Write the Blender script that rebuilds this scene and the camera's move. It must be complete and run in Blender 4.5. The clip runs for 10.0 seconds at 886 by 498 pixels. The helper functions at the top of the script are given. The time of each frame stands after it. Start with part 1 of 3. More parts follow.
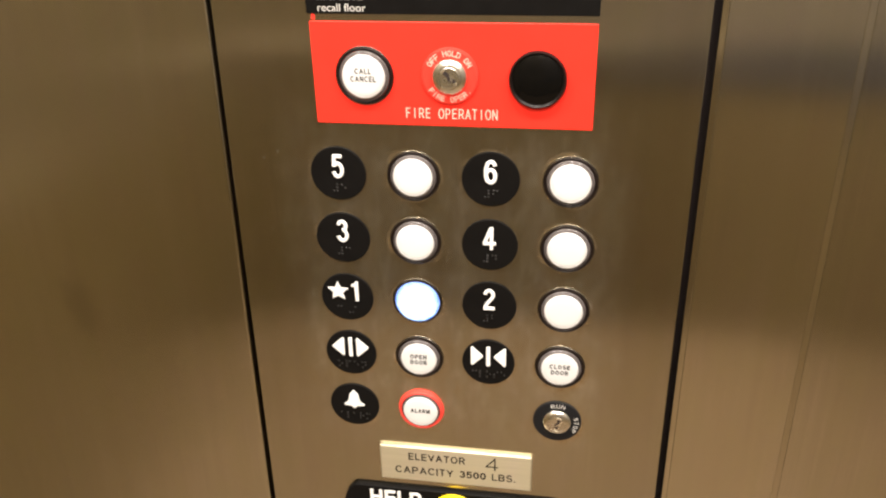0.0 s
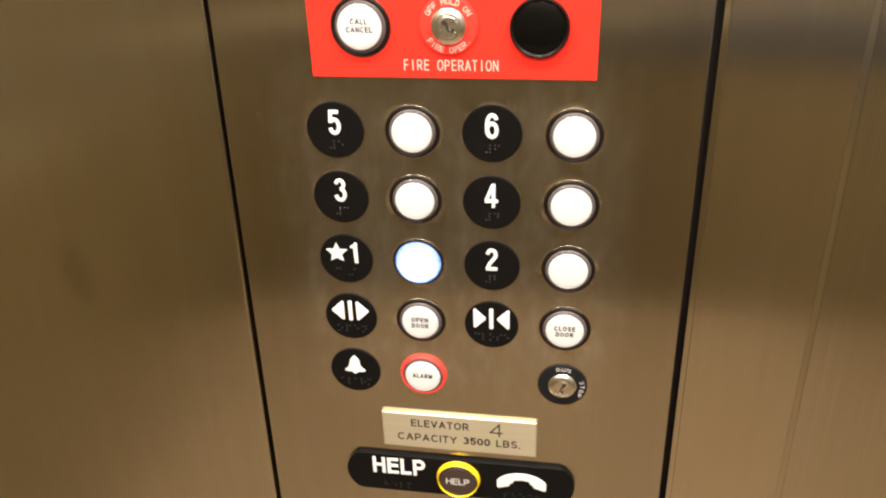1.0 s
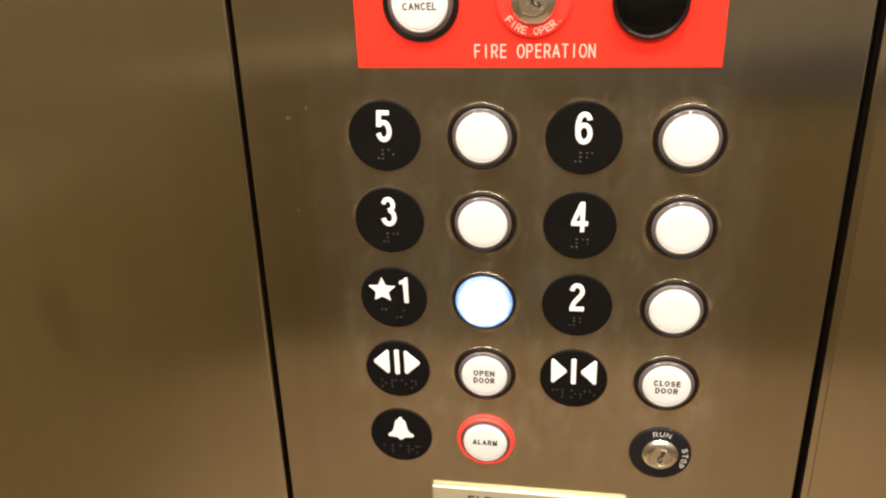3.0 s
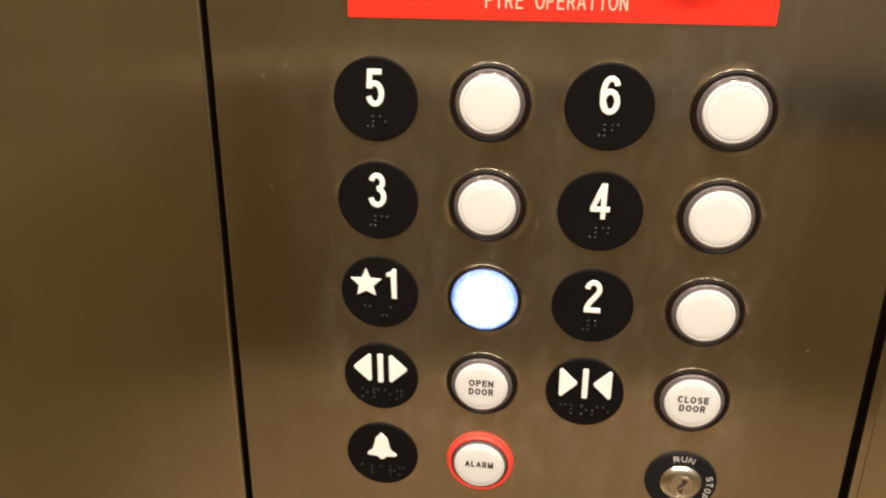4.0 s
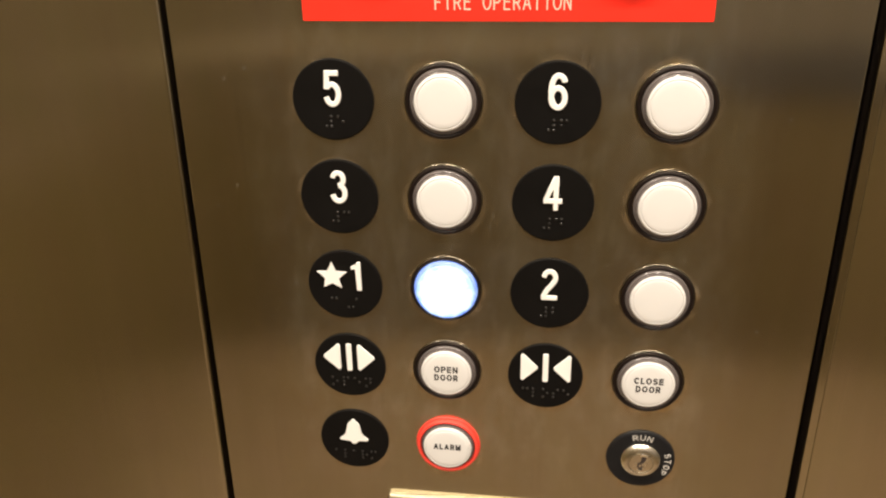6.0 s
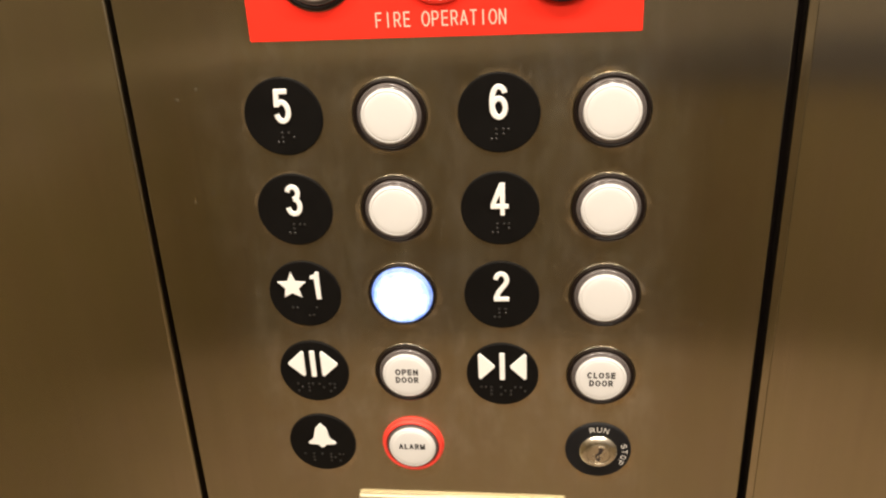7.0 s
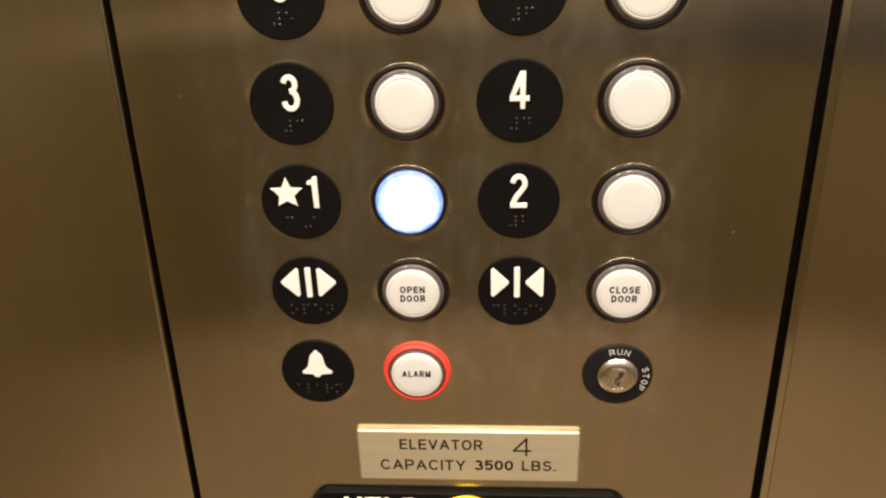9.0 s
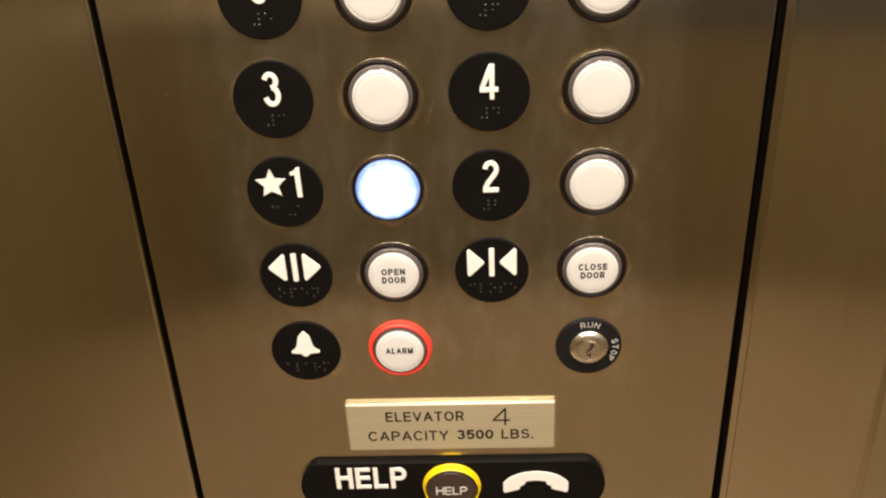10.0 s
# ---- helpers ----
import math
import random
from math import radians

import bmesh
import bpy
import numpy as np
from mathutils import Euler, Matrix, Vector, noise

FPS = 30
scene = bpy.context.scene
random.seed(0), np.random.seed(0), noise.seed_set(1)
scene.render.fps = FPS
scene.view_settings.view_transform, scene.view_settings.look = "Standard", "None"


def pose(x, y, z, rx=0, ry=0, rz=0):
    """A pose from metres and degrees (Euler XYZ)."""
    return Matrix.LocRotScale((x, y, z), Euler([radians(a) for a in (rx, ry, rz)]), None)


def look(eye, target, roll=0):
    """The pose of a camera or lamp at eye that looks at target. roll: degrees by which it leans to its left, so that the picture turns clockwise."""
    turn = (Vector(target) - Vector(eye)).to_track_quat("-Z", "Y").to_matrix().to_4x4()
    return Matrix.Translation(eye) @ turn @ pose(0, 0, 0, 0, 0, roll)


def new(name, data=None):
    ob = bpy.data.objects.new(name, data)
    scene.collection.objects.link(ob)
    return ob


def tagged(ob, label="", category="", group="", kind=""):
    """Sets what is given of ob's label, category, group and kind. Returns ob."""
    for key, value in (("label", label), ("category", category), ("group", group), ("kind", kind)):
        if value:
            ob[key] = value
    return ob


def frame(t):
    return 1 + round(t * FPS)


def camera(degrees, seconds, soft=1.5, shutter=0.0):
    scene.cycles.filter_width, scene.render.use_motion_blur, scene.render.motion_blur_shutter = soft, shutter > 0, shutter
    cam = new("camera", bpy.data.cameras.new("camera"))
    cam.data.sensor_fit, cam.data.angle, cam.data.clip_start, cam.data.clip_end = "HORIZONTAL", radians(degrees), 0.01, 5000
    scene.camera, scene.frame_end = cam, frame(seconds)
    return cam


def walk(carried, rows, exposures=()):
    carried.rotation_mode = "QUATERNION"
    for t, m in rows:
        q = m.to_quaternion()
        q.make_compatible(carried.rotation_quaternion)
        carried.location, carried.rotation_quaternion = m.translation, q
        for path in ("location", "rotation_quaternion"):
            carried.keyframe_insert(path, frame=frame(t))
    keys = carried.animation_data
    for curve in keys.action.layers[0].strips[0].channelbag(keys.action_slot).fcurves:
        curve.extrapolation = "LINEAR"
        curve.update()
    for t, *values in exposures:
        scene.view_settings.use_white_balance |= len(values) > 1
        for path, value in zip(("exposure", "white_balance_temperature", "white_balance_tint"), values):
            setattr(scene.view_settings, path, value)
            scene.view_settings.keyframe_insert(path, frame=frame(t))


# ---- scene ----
cam = camera(55.75, 10.0, soft=2.2)
PATH = [
    (0, (0.08006, -0.5037, 1.37931), (-0.22191, 1.25939, 0.48469), -1.34),
    (0.2, (0.08798, -0.49902, 1.37449), (-0.22487, 1.2519, 0.45994), -1.34),
    (0.3, (0.08452, -0.49552, 1.37185), (-0.22014, 1.25214, 0.44832), -1.09),
    (0.5, (0.084, -0.49433, 1.36514), (-0.22665, 1.24985, 0.43706), -0.51),
    (0.8, (0.0828, -0.49661, 1.36286), (-0.23798, 1.24832, 0.43964), -1.27),
    (1, (0.08235, -0.49699, 1.35684), (-0.23355, 1.24678, 0.42976), -2.07),
    (1.2, (0.08229, -0.49784, 1.35415), (-0.22584, 1.25138, 0.43476), -2.26),
    (1.5, (0.0786, -0.49478, 1.35475), (-0.22759, 1.24423, 0.41555), -2.54),
    (1.7, (0.08046, -0.49512, 1.3537), (-0.23979, 1.24282, 0.41722), -2.67),
    (2, (0.0729, -0.49542, 1.35013), (-0.23592, 1.23609, 0.39803), -2.50),
    (2.3, (0.07061, -0.49425, 1.34735), (-0.25907, 1.22888, 0.38706), -2.46),
    (2.5, (0.05197, -0.4685, 1.32669), (-0.27395, 1.2761, 0.40465), -2.40),
    (2.7, (0.03902, -0.44082, 1.31739), (-0.28479, 1.32579, 0.43748), -2.93),
    (3.8, (0.00213, -0.36226, 1.25706), (-0.26879, 1.47026, 0.50309), 0.31),
    (4, (0.00636, -0.35967, 1.25901), (-0.25592, 1.46506, 0.48341), 0.11),
    (4.3, (0.01108, -0.35897, 1.25963), (-0.26342, 1.46258, 0.48077), -0.85),
    (4.5, (0.01197, -0.35756, 1.26302), (-0.25547, 1.45728, 0.46627), -1.75),
    (4.8, (0.01479, -0.35778, 1.26205), (-0.24718, 1.44538, 0.43743), -1.92),
    (5, (0.0171, -0.35879, 1.2599), (-0.25139, 1.43474, 0.4166), -1.87),
    (5.2, (0.02361, -0.35718, 1.25975), (-0.26087, 1.42327, 0.39426), -1.79),
    (6.3, (0.02857, -0.36955, 1.2791), (-0.21609, 1.4404, 0.4641), -1.32),
    (6.5, (0.03985, -0.36958, 1.28294), (-0.20836, 1.43388, 0.45475), -2.44),
    (6.7, (0.04081, -0.3712, 1.28258), (-0.18168, 1.43252, 0.44767), -2.67),
    (7, (0.04504, -0.37647, 1.28072), (-0.18519, 1.42769, 0.44885), -3.07),
    (7.2, (0.04406, -0.38047, 1.281), (-0.17948, 1.42093, 0.44137), -3.03),
    (7.5, (0.0402, -0.38622, 1.27819), (-0.17885, 1.41786, 0.44314), -3.20),
    (7.7, (0.03964, -0.38816, 1.27891), (-0.17835, 1.42397, 0.4612), -1.99),
    (8, (0.03251, -0.38012, 1.2748), (-0.15203, 1.43285, 0.45074), -2.01),
    (8.2, (0.02632, -0.37309, 1.27386), (-0.13823, 1.43637, 0.43794), -1.91),
    (8.5, (0.01953, -0.35348, 1.25842), (-0.12064, 1.4531, 0.4119), -2.12),
    (8.7, (0.0168, -0.35364, 1.24025), (-0.11589, 1.44262, 0.37086), -1.99),
    (8.8, (0.01543, -0.35594, 1.23038), (-0.1126, 1.44172, 0.36317), -1.70),
    (9, (0.01625, -0.36195, 1.22854), (-0.11558, 1.44116, 0.3733), -1.92),
    (9.2, (0.02136, -0.36567, 1.23635), (-0.1085, 1.4441, 0.39499), -1.15),
    (9.3, (0.02137, -0.36928, 1.24215), (-0.10277, 1.44103, 0.40109), -1.07),
    (9.5, (0.01893, -0.37481, 1.24741), (-0.11079, 1.43465, 0.40539), -1.04),
    (9.6, (0.01713, -0.37585, 1.25017), (-0.10915, 1.42844, 0.3966), -1.25),
    (9.7, (0.01726, -0.37935, 1.24907), (-0.10138, 1.41916, 0.38231), -1.72),
    (9.8, (0.01918, -0.37994, 1.24851), (-0.09745, 1.41152, 0.36699), -2.02),
    (10, (0.02148, -0.38084, 1.24278), (-0.07637, 1.39626, 0.33045), -2.97),
]
EXPOSURES = [(0.0, 0.45, 6000, 10), (2.0, 0.45, 6000, 10), (2.6, 0.46, 6050, 10), (3.8, 0.04, 6450, 10), (10.0, 0.02, 6500, 10)]
walk(cam, [(t, look(eye, target, roll)) for t, eye, target, roll in PATH], EXPOSURES)

# ---------------------------------------------------------------- light
world = bpy.data.worlds.new("lift_shaft_dark")
scene.world = world
world.use_nodes = True
world.node_tree.nodes["Background"].inputs["Color"].default_value = (0.02, 0.018, 0.015, 1)
world.node_tree.nodes["Background"].inputs["Strength"].default_value = 0.05

CEIL = 2.38          # ceiling height
REAR = -1.75         # rear wall of the car
WEST, EAST = -0.91, 1.20   # side walls of the car
LAMPS = [(-0.62, -0.45), (0.08, -0.45), (0.78, -0.45), (-0.62, -1.40), (0.08, -1.40), (0.78, -1.40)]
for lx, ly in LAMPS:
    lamp = bpy.data.lights.new("downlight_beam", "AREA")
    lamp.shape, lamp.size, lamp.energy, lamp.color = "DISK", 0.15, 15.0, (1.0, 0.87, 0.725)
    new("downlight_beam", lamp).matrix_world = pose(lx, ly, CEIL - 0.012)


# ---------------------------------------------------------------- materials
def material(name, color=(0.5, 0.5, 0.5), rough=0.5, metal=0.0, spec=0.5):
    mat = bpy.data.materials.new(name)
    mat.use_nodes = True
    nt = mat.node_tree
    b = nt.nodes["Principled BSDF"]
    b.inputs["Base Color"].default_value = (*color, 1)
    b.inputs["Roughness"].default_value = rough
    b.inputs["Metallic"].default_value = metal
    b.inputs["Specular IOR Level"].default_value = spec
    return mat, nt, b


def node(nt, kind, **settings):
    n = nt.nodes.new(kind)
    for key, value in settings.items():
        if key in n.inputs:
            n.inputs[key].default_value = value
    return n


def coords(nt, scale=(1, 1, 1)):
    tc = nt.nodes.new("ShaderNodeTexCoord")
    mp = nt.nodes.new("ShaderNodeMapping")
    mp.inputs["Scale"].default_value = scale
    nt.links.new(tc.outputs["Object"], mp.inputs["Vector"])
    return mp.outputs["Vector"]


def noise_at(nt, scale, vec, detail=3.0, rough=0.55):
    n = node(nt, "ShaderNodeTexNoise", Scale=scale, Detail=detail, Roughness=rough)
    nt.links.new(vec, n.inputs["Vector"])
    return n.outputs["Fac"]


def remap(nt, value, a, b, c, d, soft=False):
    n = nt.nodes.new("ShaderNodeMapRange")
    for key, v in (("From Min", a), ("From Max", b), ("To Min", c), ("To Max", d)):
        n.inputs[key].default_value = v
    nt.links.new(value, n.inputs["Value"])
    n.interpolation_type = "SMOOTHSTEP" if soft else "LINEAR"
    return n.outputs["Result"]


def math_node(nt, op, a, b=None):
    n = nt.nodes.new("ShaderNodeMath")
    n.operation = op
    for i, v in enumerate((a, b)):
        if v is None:
            continue
        if isinstance(v, (int, float)):
            n.inputs[i].default_value = v
        else:
            nt.links.new(v, n.inputs[i])
    return n.outputs[0]


def mix_color(nt, fac, a, b):
    n = nt.nodes.new("ShaderNodeMix")
    n.data_type = "RGBA"
    for sock, v in ((n.inputs[0], fac), (n.inputs[6], a), (n.inputs[7], b)):
        if isinstance(v, tuple):
            sock.default_value = (*v, 1)
        elif isinstance(v, (int, float)):
            sock.default_value = v
        else:
            nt.links.new(v, sock)
    return n.outputs[2]


def bump(nt, b, height, strength, distance):
    n = nt.nodes.new("ShaderNodeBump")
    n.inputs["Strength"].default_value = strength
    n.inputs["Distance"].default_value = distance
    nt.links.new(height, n.inputs["Height"])
    nt.links.new(n.outputs["Normal"], b.inputs["Normal"])


def brushed_steel(name, tint, rough=0.30, grime=False, aniso=1.0, level=False, smudged=False):
    """Brushed stainless steel: it smears what it mirrors across the brushing, which runs up the sheet or, if level, along it."""
    mat, nt, b = material(name, tint, rough, 1.0)
    fine = noise_at(nt, 1.0, coords(nt, (14, 1500, 1500) if level else (1500, 1500, 9)), 2.0)
    broad = noise_at(nt, 1.0, coords(nt, (8, 300, 300) if level else (110, 110, 1.6)), 3.0)
    cloud = noise_at(nt, 7.0, coords(nt, (1.5, 1.5, 0.7)), 2.0, 0.5)
    grain = math_node(nt, "ADD", math_node(nt, "MULTIPLY", fine, 0.55), math_node(nt, "MULTIPLY", broad, 0.45))
    band = noise_at(nt, 1.0, coords(nt, (3, 60, 60) if level else (26, 26, 0.9)), 2.0)
    low = tuple(c * 0.87 for c in tint)
    high = tuple(min(1.0, c * 1.10) for c in tint)
    color = mix_color(nt, remap(nt, grain, 0.3, 0.7, 0, 1), low, high)
    color = mix_color(nt, remap(nt, cloud, 0.15, 0.90, 0, 0.5, True), color, tuple(c * f for c, f in zip(tint, (0.80, 0.76, 0.70))))
    color = mix_color(nt, remap(nt, band, 0.25, 0.8, 0, 0.40, True), color, tuple(c * f for c, f in zip(tint, (0.86, 0.82, 0.74))))
    blotch = noise_at(nt, 38.0, coords(nt, (1.4, 1.4, 0.5)), 2.0, 0.5)
    color = mix_color(nt, remap(nt, blotch, 0.25, 0.75, 0, 0.55, True), color, tuple(c * f for c, f in zip(tint, (0.90, 0.93, 0.80))))
    wear = remap(nt, cloud, 0.2, 0.85, rough - 0.008, rough + 0.012, True)
    if grime:
        # dull halo of grime round the fittings, which stand on a regular grid, and faint runs below them
        sep = nt.nodes.new("ShaderNodeSeparateXYZ")
        nt.links.new(coords(nt), sep.inputs[0])
        gx = math_node(nt, "SUBTRACT", math_node(nt, "FRACT", math_node(nt, "DIVIDE", math_node(nt, "ADD", sep.outputs[0], 0.61285), 0.0511)), 0.5)
        gz = math_node(nt, "SUBTRACT", math_node(nt, "FRACT", math_node(nt, "DIVIDE", math_node(nt, "SUBTRACT", sep.outputs[2], 0.1925), 0.048)), 0.5)
        gx = math_node(nt, "MULTIPLY", gx, 51.1)
        gz = math_node(nt, "MULTIPLY", gz, 48.0)
        far = math_node(nt, "SQRT", math_node(nt, "ADD", math_node(nt, "MULTIPLY", gx, gx), math_node(nt, "MULTIPLY", gz, gz)))
        halo = remap(nt, far, 17.0, 22.6, 1.0, 0.0, True)
        inside = math_node(nt, "MULTIPLY", math_node(nt, "LESS_THAN", math_node(nt, "ABSOLUTE", sep.outputs[0]), 0.103),
                           math_node(nt, "MULTIPLY", math_node(nt, "LESS_THAN", sep.outputs[2], 1.2), math_node(nt, "GREATER_THAN", sep.outputs[2], 0.962)))
        bare = math_node(nt, "MULTIPLY", math_node(nt, "LESS_THAN", math_node(nt, "ABSOLUTE", math_node(nt, "SUBTRACT", sep.outputs[0], 0.026)), 0.0255),
                         math_node(nt, "LESS_THAN", sep.outputs[2], 1.009))
        inside = math_node(nt, "MULTIPLY", inside, math_node(nt, "SUBTRACT", 1.0, bare))
        patchy = remap(nt, noise_at(nt, 85.0, coords(nt), 4.0, 0.65), 0.40, 0.62, 0.05, 1.0)
        dirt = math_node(nt, "MULTIPLY", math_node(nt, "MULTIPLY", halo, inside), patchy)
        runs = remap(nt, noise_at(nt, 1.0, coords(nt, (200, 200, 45)), 3.0, 0.55), 0.48, 0.80, 0.0, 0.42, True)
        runs = math_node(nt, "MULTIPLY", runs, remap(nt, noise_at(nt, 1.0, coords(nt, (700, 700, 240)), 3.0, 0.6), 0.42, 0.66, 0.1, 1.0, True))
        runs = math_node(nt, "MULTIPLY", runs, inside)
        color = mix_color(nt, math_node(nt, "MULTIPLY", dirt, 0.8), color, (0.48, 0.31, 0.11))
        color = mix_color(nt, math_node(nt, "MULTIPLY", runs, 0.75), color, (0.76, 0.73, 0.66))
        stain = math_node(nt, "MAXIMUM", math_node(nt, "MULTIPLY", dirt, 0.22), math_node(nt, "MULTIPLY", runs, 0.34))
        # small dried drops and finger smudges
        cells = nt.nodes.new("ShaderNodeTexVoronoi")
        cells.inputs["Scale"].default_value = 95.0
        nt.links.new(coords(nt, (1, 0, 1)), cells.inputs["Vector"])
        pick = nt.nodes.new("ShaderNodeSeparateColor")
        nt.links.new(cells.outputs["Color"], pick.inputs[0])
        size = remap(nt, pick.outputs[0], 0.55, 1.0, 0.02, 0.14)
        drop = remap(nt, math_node(nt, "SUBTRACT", cells.outputs["Distance"], size), -0.06, 0.0, 1.0, 0.0)
        drop = math_node(nt, "MULTIPLY", drop, math_node(nt, "GREATER_THAN", pick.outputs[0], 0.58))
        color = mix_color(nt, math_node(nt, "MULTIPLY", drop, 0.3), color, (0.70, 0.66, 0.56))
        smudge = noise_at(nt, 1.0, coords(nt, (75, 75, 38)), 5.0, 0.62)
        side = remap(nt, math_node(nt, "ABSOLUTE", sep.outputs[0]), 0.092, 0.125, 1.0, 0.12)
        high = remap(nt, math_node(nt, "ABSOLUTE", math_node(nt, "SUBTRACT", sep.outputs[2], 1.10)), 0.09, 0.15, 1.0, 0.10)
        touched = math_node(nt, "MULTIPLY", side, high)
        color = mix_color(nt, math_node(nt, "MULTIPLY", touched, remap(nt, smudge, 0.46, 0.66, 0.0, 0.60)), color, (0.44, 0.37, 0.24))
        color = mix_color(nt, math_node(nt, "MULTIPLY", touched, remap(nt, smudge, 0.48, 0.30, 0.0, 0.52)), color, (0.72, 0.70, 0.64))
        stain = math_node(nt, "MAXIMUM", stain, math_node(nt, "MULTIPLY", drop, 0.08))
        # thin dull film left by fingers between the buttons
        side = remap(nt, math_node(nt, "ABSOLUTE", sep.outputs[0]), 0.088, 0.125, 1.0, 0.0)
        high = remap(nt, math_node(nt, "ABSOLUTE", math_node(nt, "SUBTRACT", sep.outputs[2], 1.09)), 0.09, 0.15, 1.0, 0.0)
        smear = remap(nt, noise_at(nt, 26.0, coords(nt, (1.6, 1.6, 0.7)), 4.0, 0.6), 0.3, 0.7, 0.25, 1.15)
        film = math_node(nt, "MULTIPLY", math_node(nt, "MULTIPLY", side, high), math_node(nt, "MULTIPLY", smear, 0.054))
        nt.links.new(math_node(nt, "SUBTRACT", 1.0, math_node(nt, "MAXIMUM", stain, film)), b.inputs["Metallic"])
    if smudged:
        # greasy oval mark on the return wall, left by a hand
        place = nt.nodes.new("ShaderNodeSeparateXYZ")
        nt.links.new(coords(nt), place.inputs[0])
        off = math_node(nt, "ADD", place.outputs[2], 0.021)
        across = math_node(nt, "ADD", math_node(nt, "ADD", place.outputs[0], 0.2895), math_node(nt, "MULTIPLY", off, 0.12))
        ax, az = math_node(nt, "DIVIDE", across, 0.0165), math_node(nt, "DIVIDE", off, 0.031)
        oval = math_node(nt, "SQRT", math_node(nt, "ADD", math_node(nt, "MULTIPLY", ax, ax), math_node(nt, "MULTIPLY", az, az)))
        oval = math_node(nt, "ADD", oval, math_node(nt, "MULTIPLY", math_node(nt, "SUBTRACT", noise_at(nt, 60.0, coords(nt), 3.0), 0.5), 0.9))
        color = mix_color(nt, remap(nt, oval, 0.2, 1.25, 0.55, 0.0, True), color, tuple(c * f for c, f in zip(tint, (0.64, 0.62, 0.60))))
    nt.links.new(color, b.inputs["Base Color"])
    nt.links.new(wear, b.inputs["Roughness"])
    b.inputs["Anisotropic"].default_value = aniso
    t = nt.nodes.new("ShaderNodeCombineXYZ")
    t.inputs[2 if level else 0].default_value = 1.0
    nt.links.new(t.outputs[0], b.inputs["Tangent"])
    bump(nt, b, grain, 0.10, 0.0002)
    # slow waves of the rolled sheet
    wave = nt.nodes.new("ShaderNodeBump")
    wave.inputs["Strength"].default_value, wave.inputs["Distance"].default_value = 0.6, 0.0011
    nt.links.new(noise_at(nt, 1.0, coords(nt, (11, 11, 3.2)), 2.0, 0.45), wave.inputs["Height"])
    nt.links.new(wave.outputs["Normal"], b.inputs["Normal"].links[0].from_node.inputs["Normal"])
    return mat


def plastic(name, color, rough, vary=0.10, grit=900.0, relief=0.06, spec=0.5):
    mat, nt, b = material(name, color, rough, 0.0, spec)
    small = noise_at(nt, grit, coords(nt), 3.0)
    large = noise_at(nt, 60.0, coords(nt), 4.0, 0.6)
    nt.links.new(mix_color(nt, large, tuple(c * (1 - vary) for c in color), tuple(min(1.0, c * (1 + vary)) for c in color)), b.inputs["Base Color"])
    nt.links.new(remap(nt, large, 0.3, 0.7, rough * 0.85, min(1.0, rough * 1.15)), b.inputs["Roughness"])
    bump(nt, b, small, relief, 0.0002)
    return mat


def glow(name, core, rim, radius, strength):
    """A lit push button: white in the middle, tinted towards the rim, as its lamp shows through the lens."""
    mat, nt, b = material(name, (0.20, 0.25, 0.35), 0.3)
    sep = nt.nodes.new("ShaderNodeSeparateXYZ")
    nt.links.new(coords(nt), sep.inputs[0])
    r = math_node(nt, "SQRT", math_node(nt, "ADD", math_node(nt, "MULTIPLY", sep.outputs[0], sep.outputs[0]), math_node(nt, "MULTIPLY", sep.outputs[2], sep.outputs[2])))
    patchy = math_node(nt, "MULTIPLY", math_node(nt, "SUBTRACT", noise_at(nt, 150.0, coords(nt), 2.0), 0.5), radius * 0.75)
    nt.links.new(mix_color(nt, remap(nt, math_node(nt, "ADD", r, patchy), radius * 0.70, radius, 0, 1, True), core, rim), b.inputs["Emission Color"])
    b.inputs["Emission Strength"].default_value = strength
    return mat


STEEL = brushed_steel("brushed_steel", (0.60, 0.56, 0.475), 0.195, smudged=True)
STEEL_DOOR = brushed_steel("brushed_steel_column", (0.65, 0.605, 0.51), 0.195)
STEEL_PANEL = brushed_steel("brushed_steel_panel", (0.545, 0.506, 0.424), 0.20, grime=True)
NAMEPLATE = brushed_steel("nameplate_metal", (0.70, 0.635, 0.49), 0.48, aniso=0.6, level=True)
NAMEPLATE.node_tree.nodes["Principled BSDF"].inputs["Metallic"].default_value = 0.86
CHROME = plastic("nickel_lock", (0.76, 0.73, 0.65), 0.25, 0.08, 1500, 0.04)
CHROME.node_tree.nodes["Principled BSDF"].inputs["Metallic"].default_value = 1.0
RIM = plastic("polished_rim", (0.25, 0.235, 0.21), 0.22, 0.1, 1500, 0.04)
RIM.node_tree.nodes["Principled BSDF"].inputs["Metallic"].default_value = 1.0
BRIGHT = plastic("bright_lock_metal", (0.90, 0.84, 0.70), 0.30, 0.05, 1500, 0.03)
BRIGHT.node_tree.nodes["Principled BSDF"].inputs["Metallic"].default_value = 1.0
SLATE = plastic("slate_black_plastic", (0.0095, 0.0097, 0.011), 0.45, 0.2, 1500, 0.05, 0.2)
BLACK = plastic("black_tactile_plastic", (0.0050, 0.0045, 0.0041), 0.55, 0.25, 2600, 0.25, 0.09)
DOTS = plastic("black_braille", (0.012, 0.011, 0.010), 0.28, 0.2, 1500, 0.03, 0.6)
BEZEL = plastic("black_bezel_plastic", (0.010, 0.0062, 0.0052), 0.38, 0.2, 1500, 0.05, 0.22)
GLOSS_BLACK = plastic("glossy_black_lens", (0.003, 0.0028, 0.0026), 0.12, 0.1, 800, 0.02, 0.2)
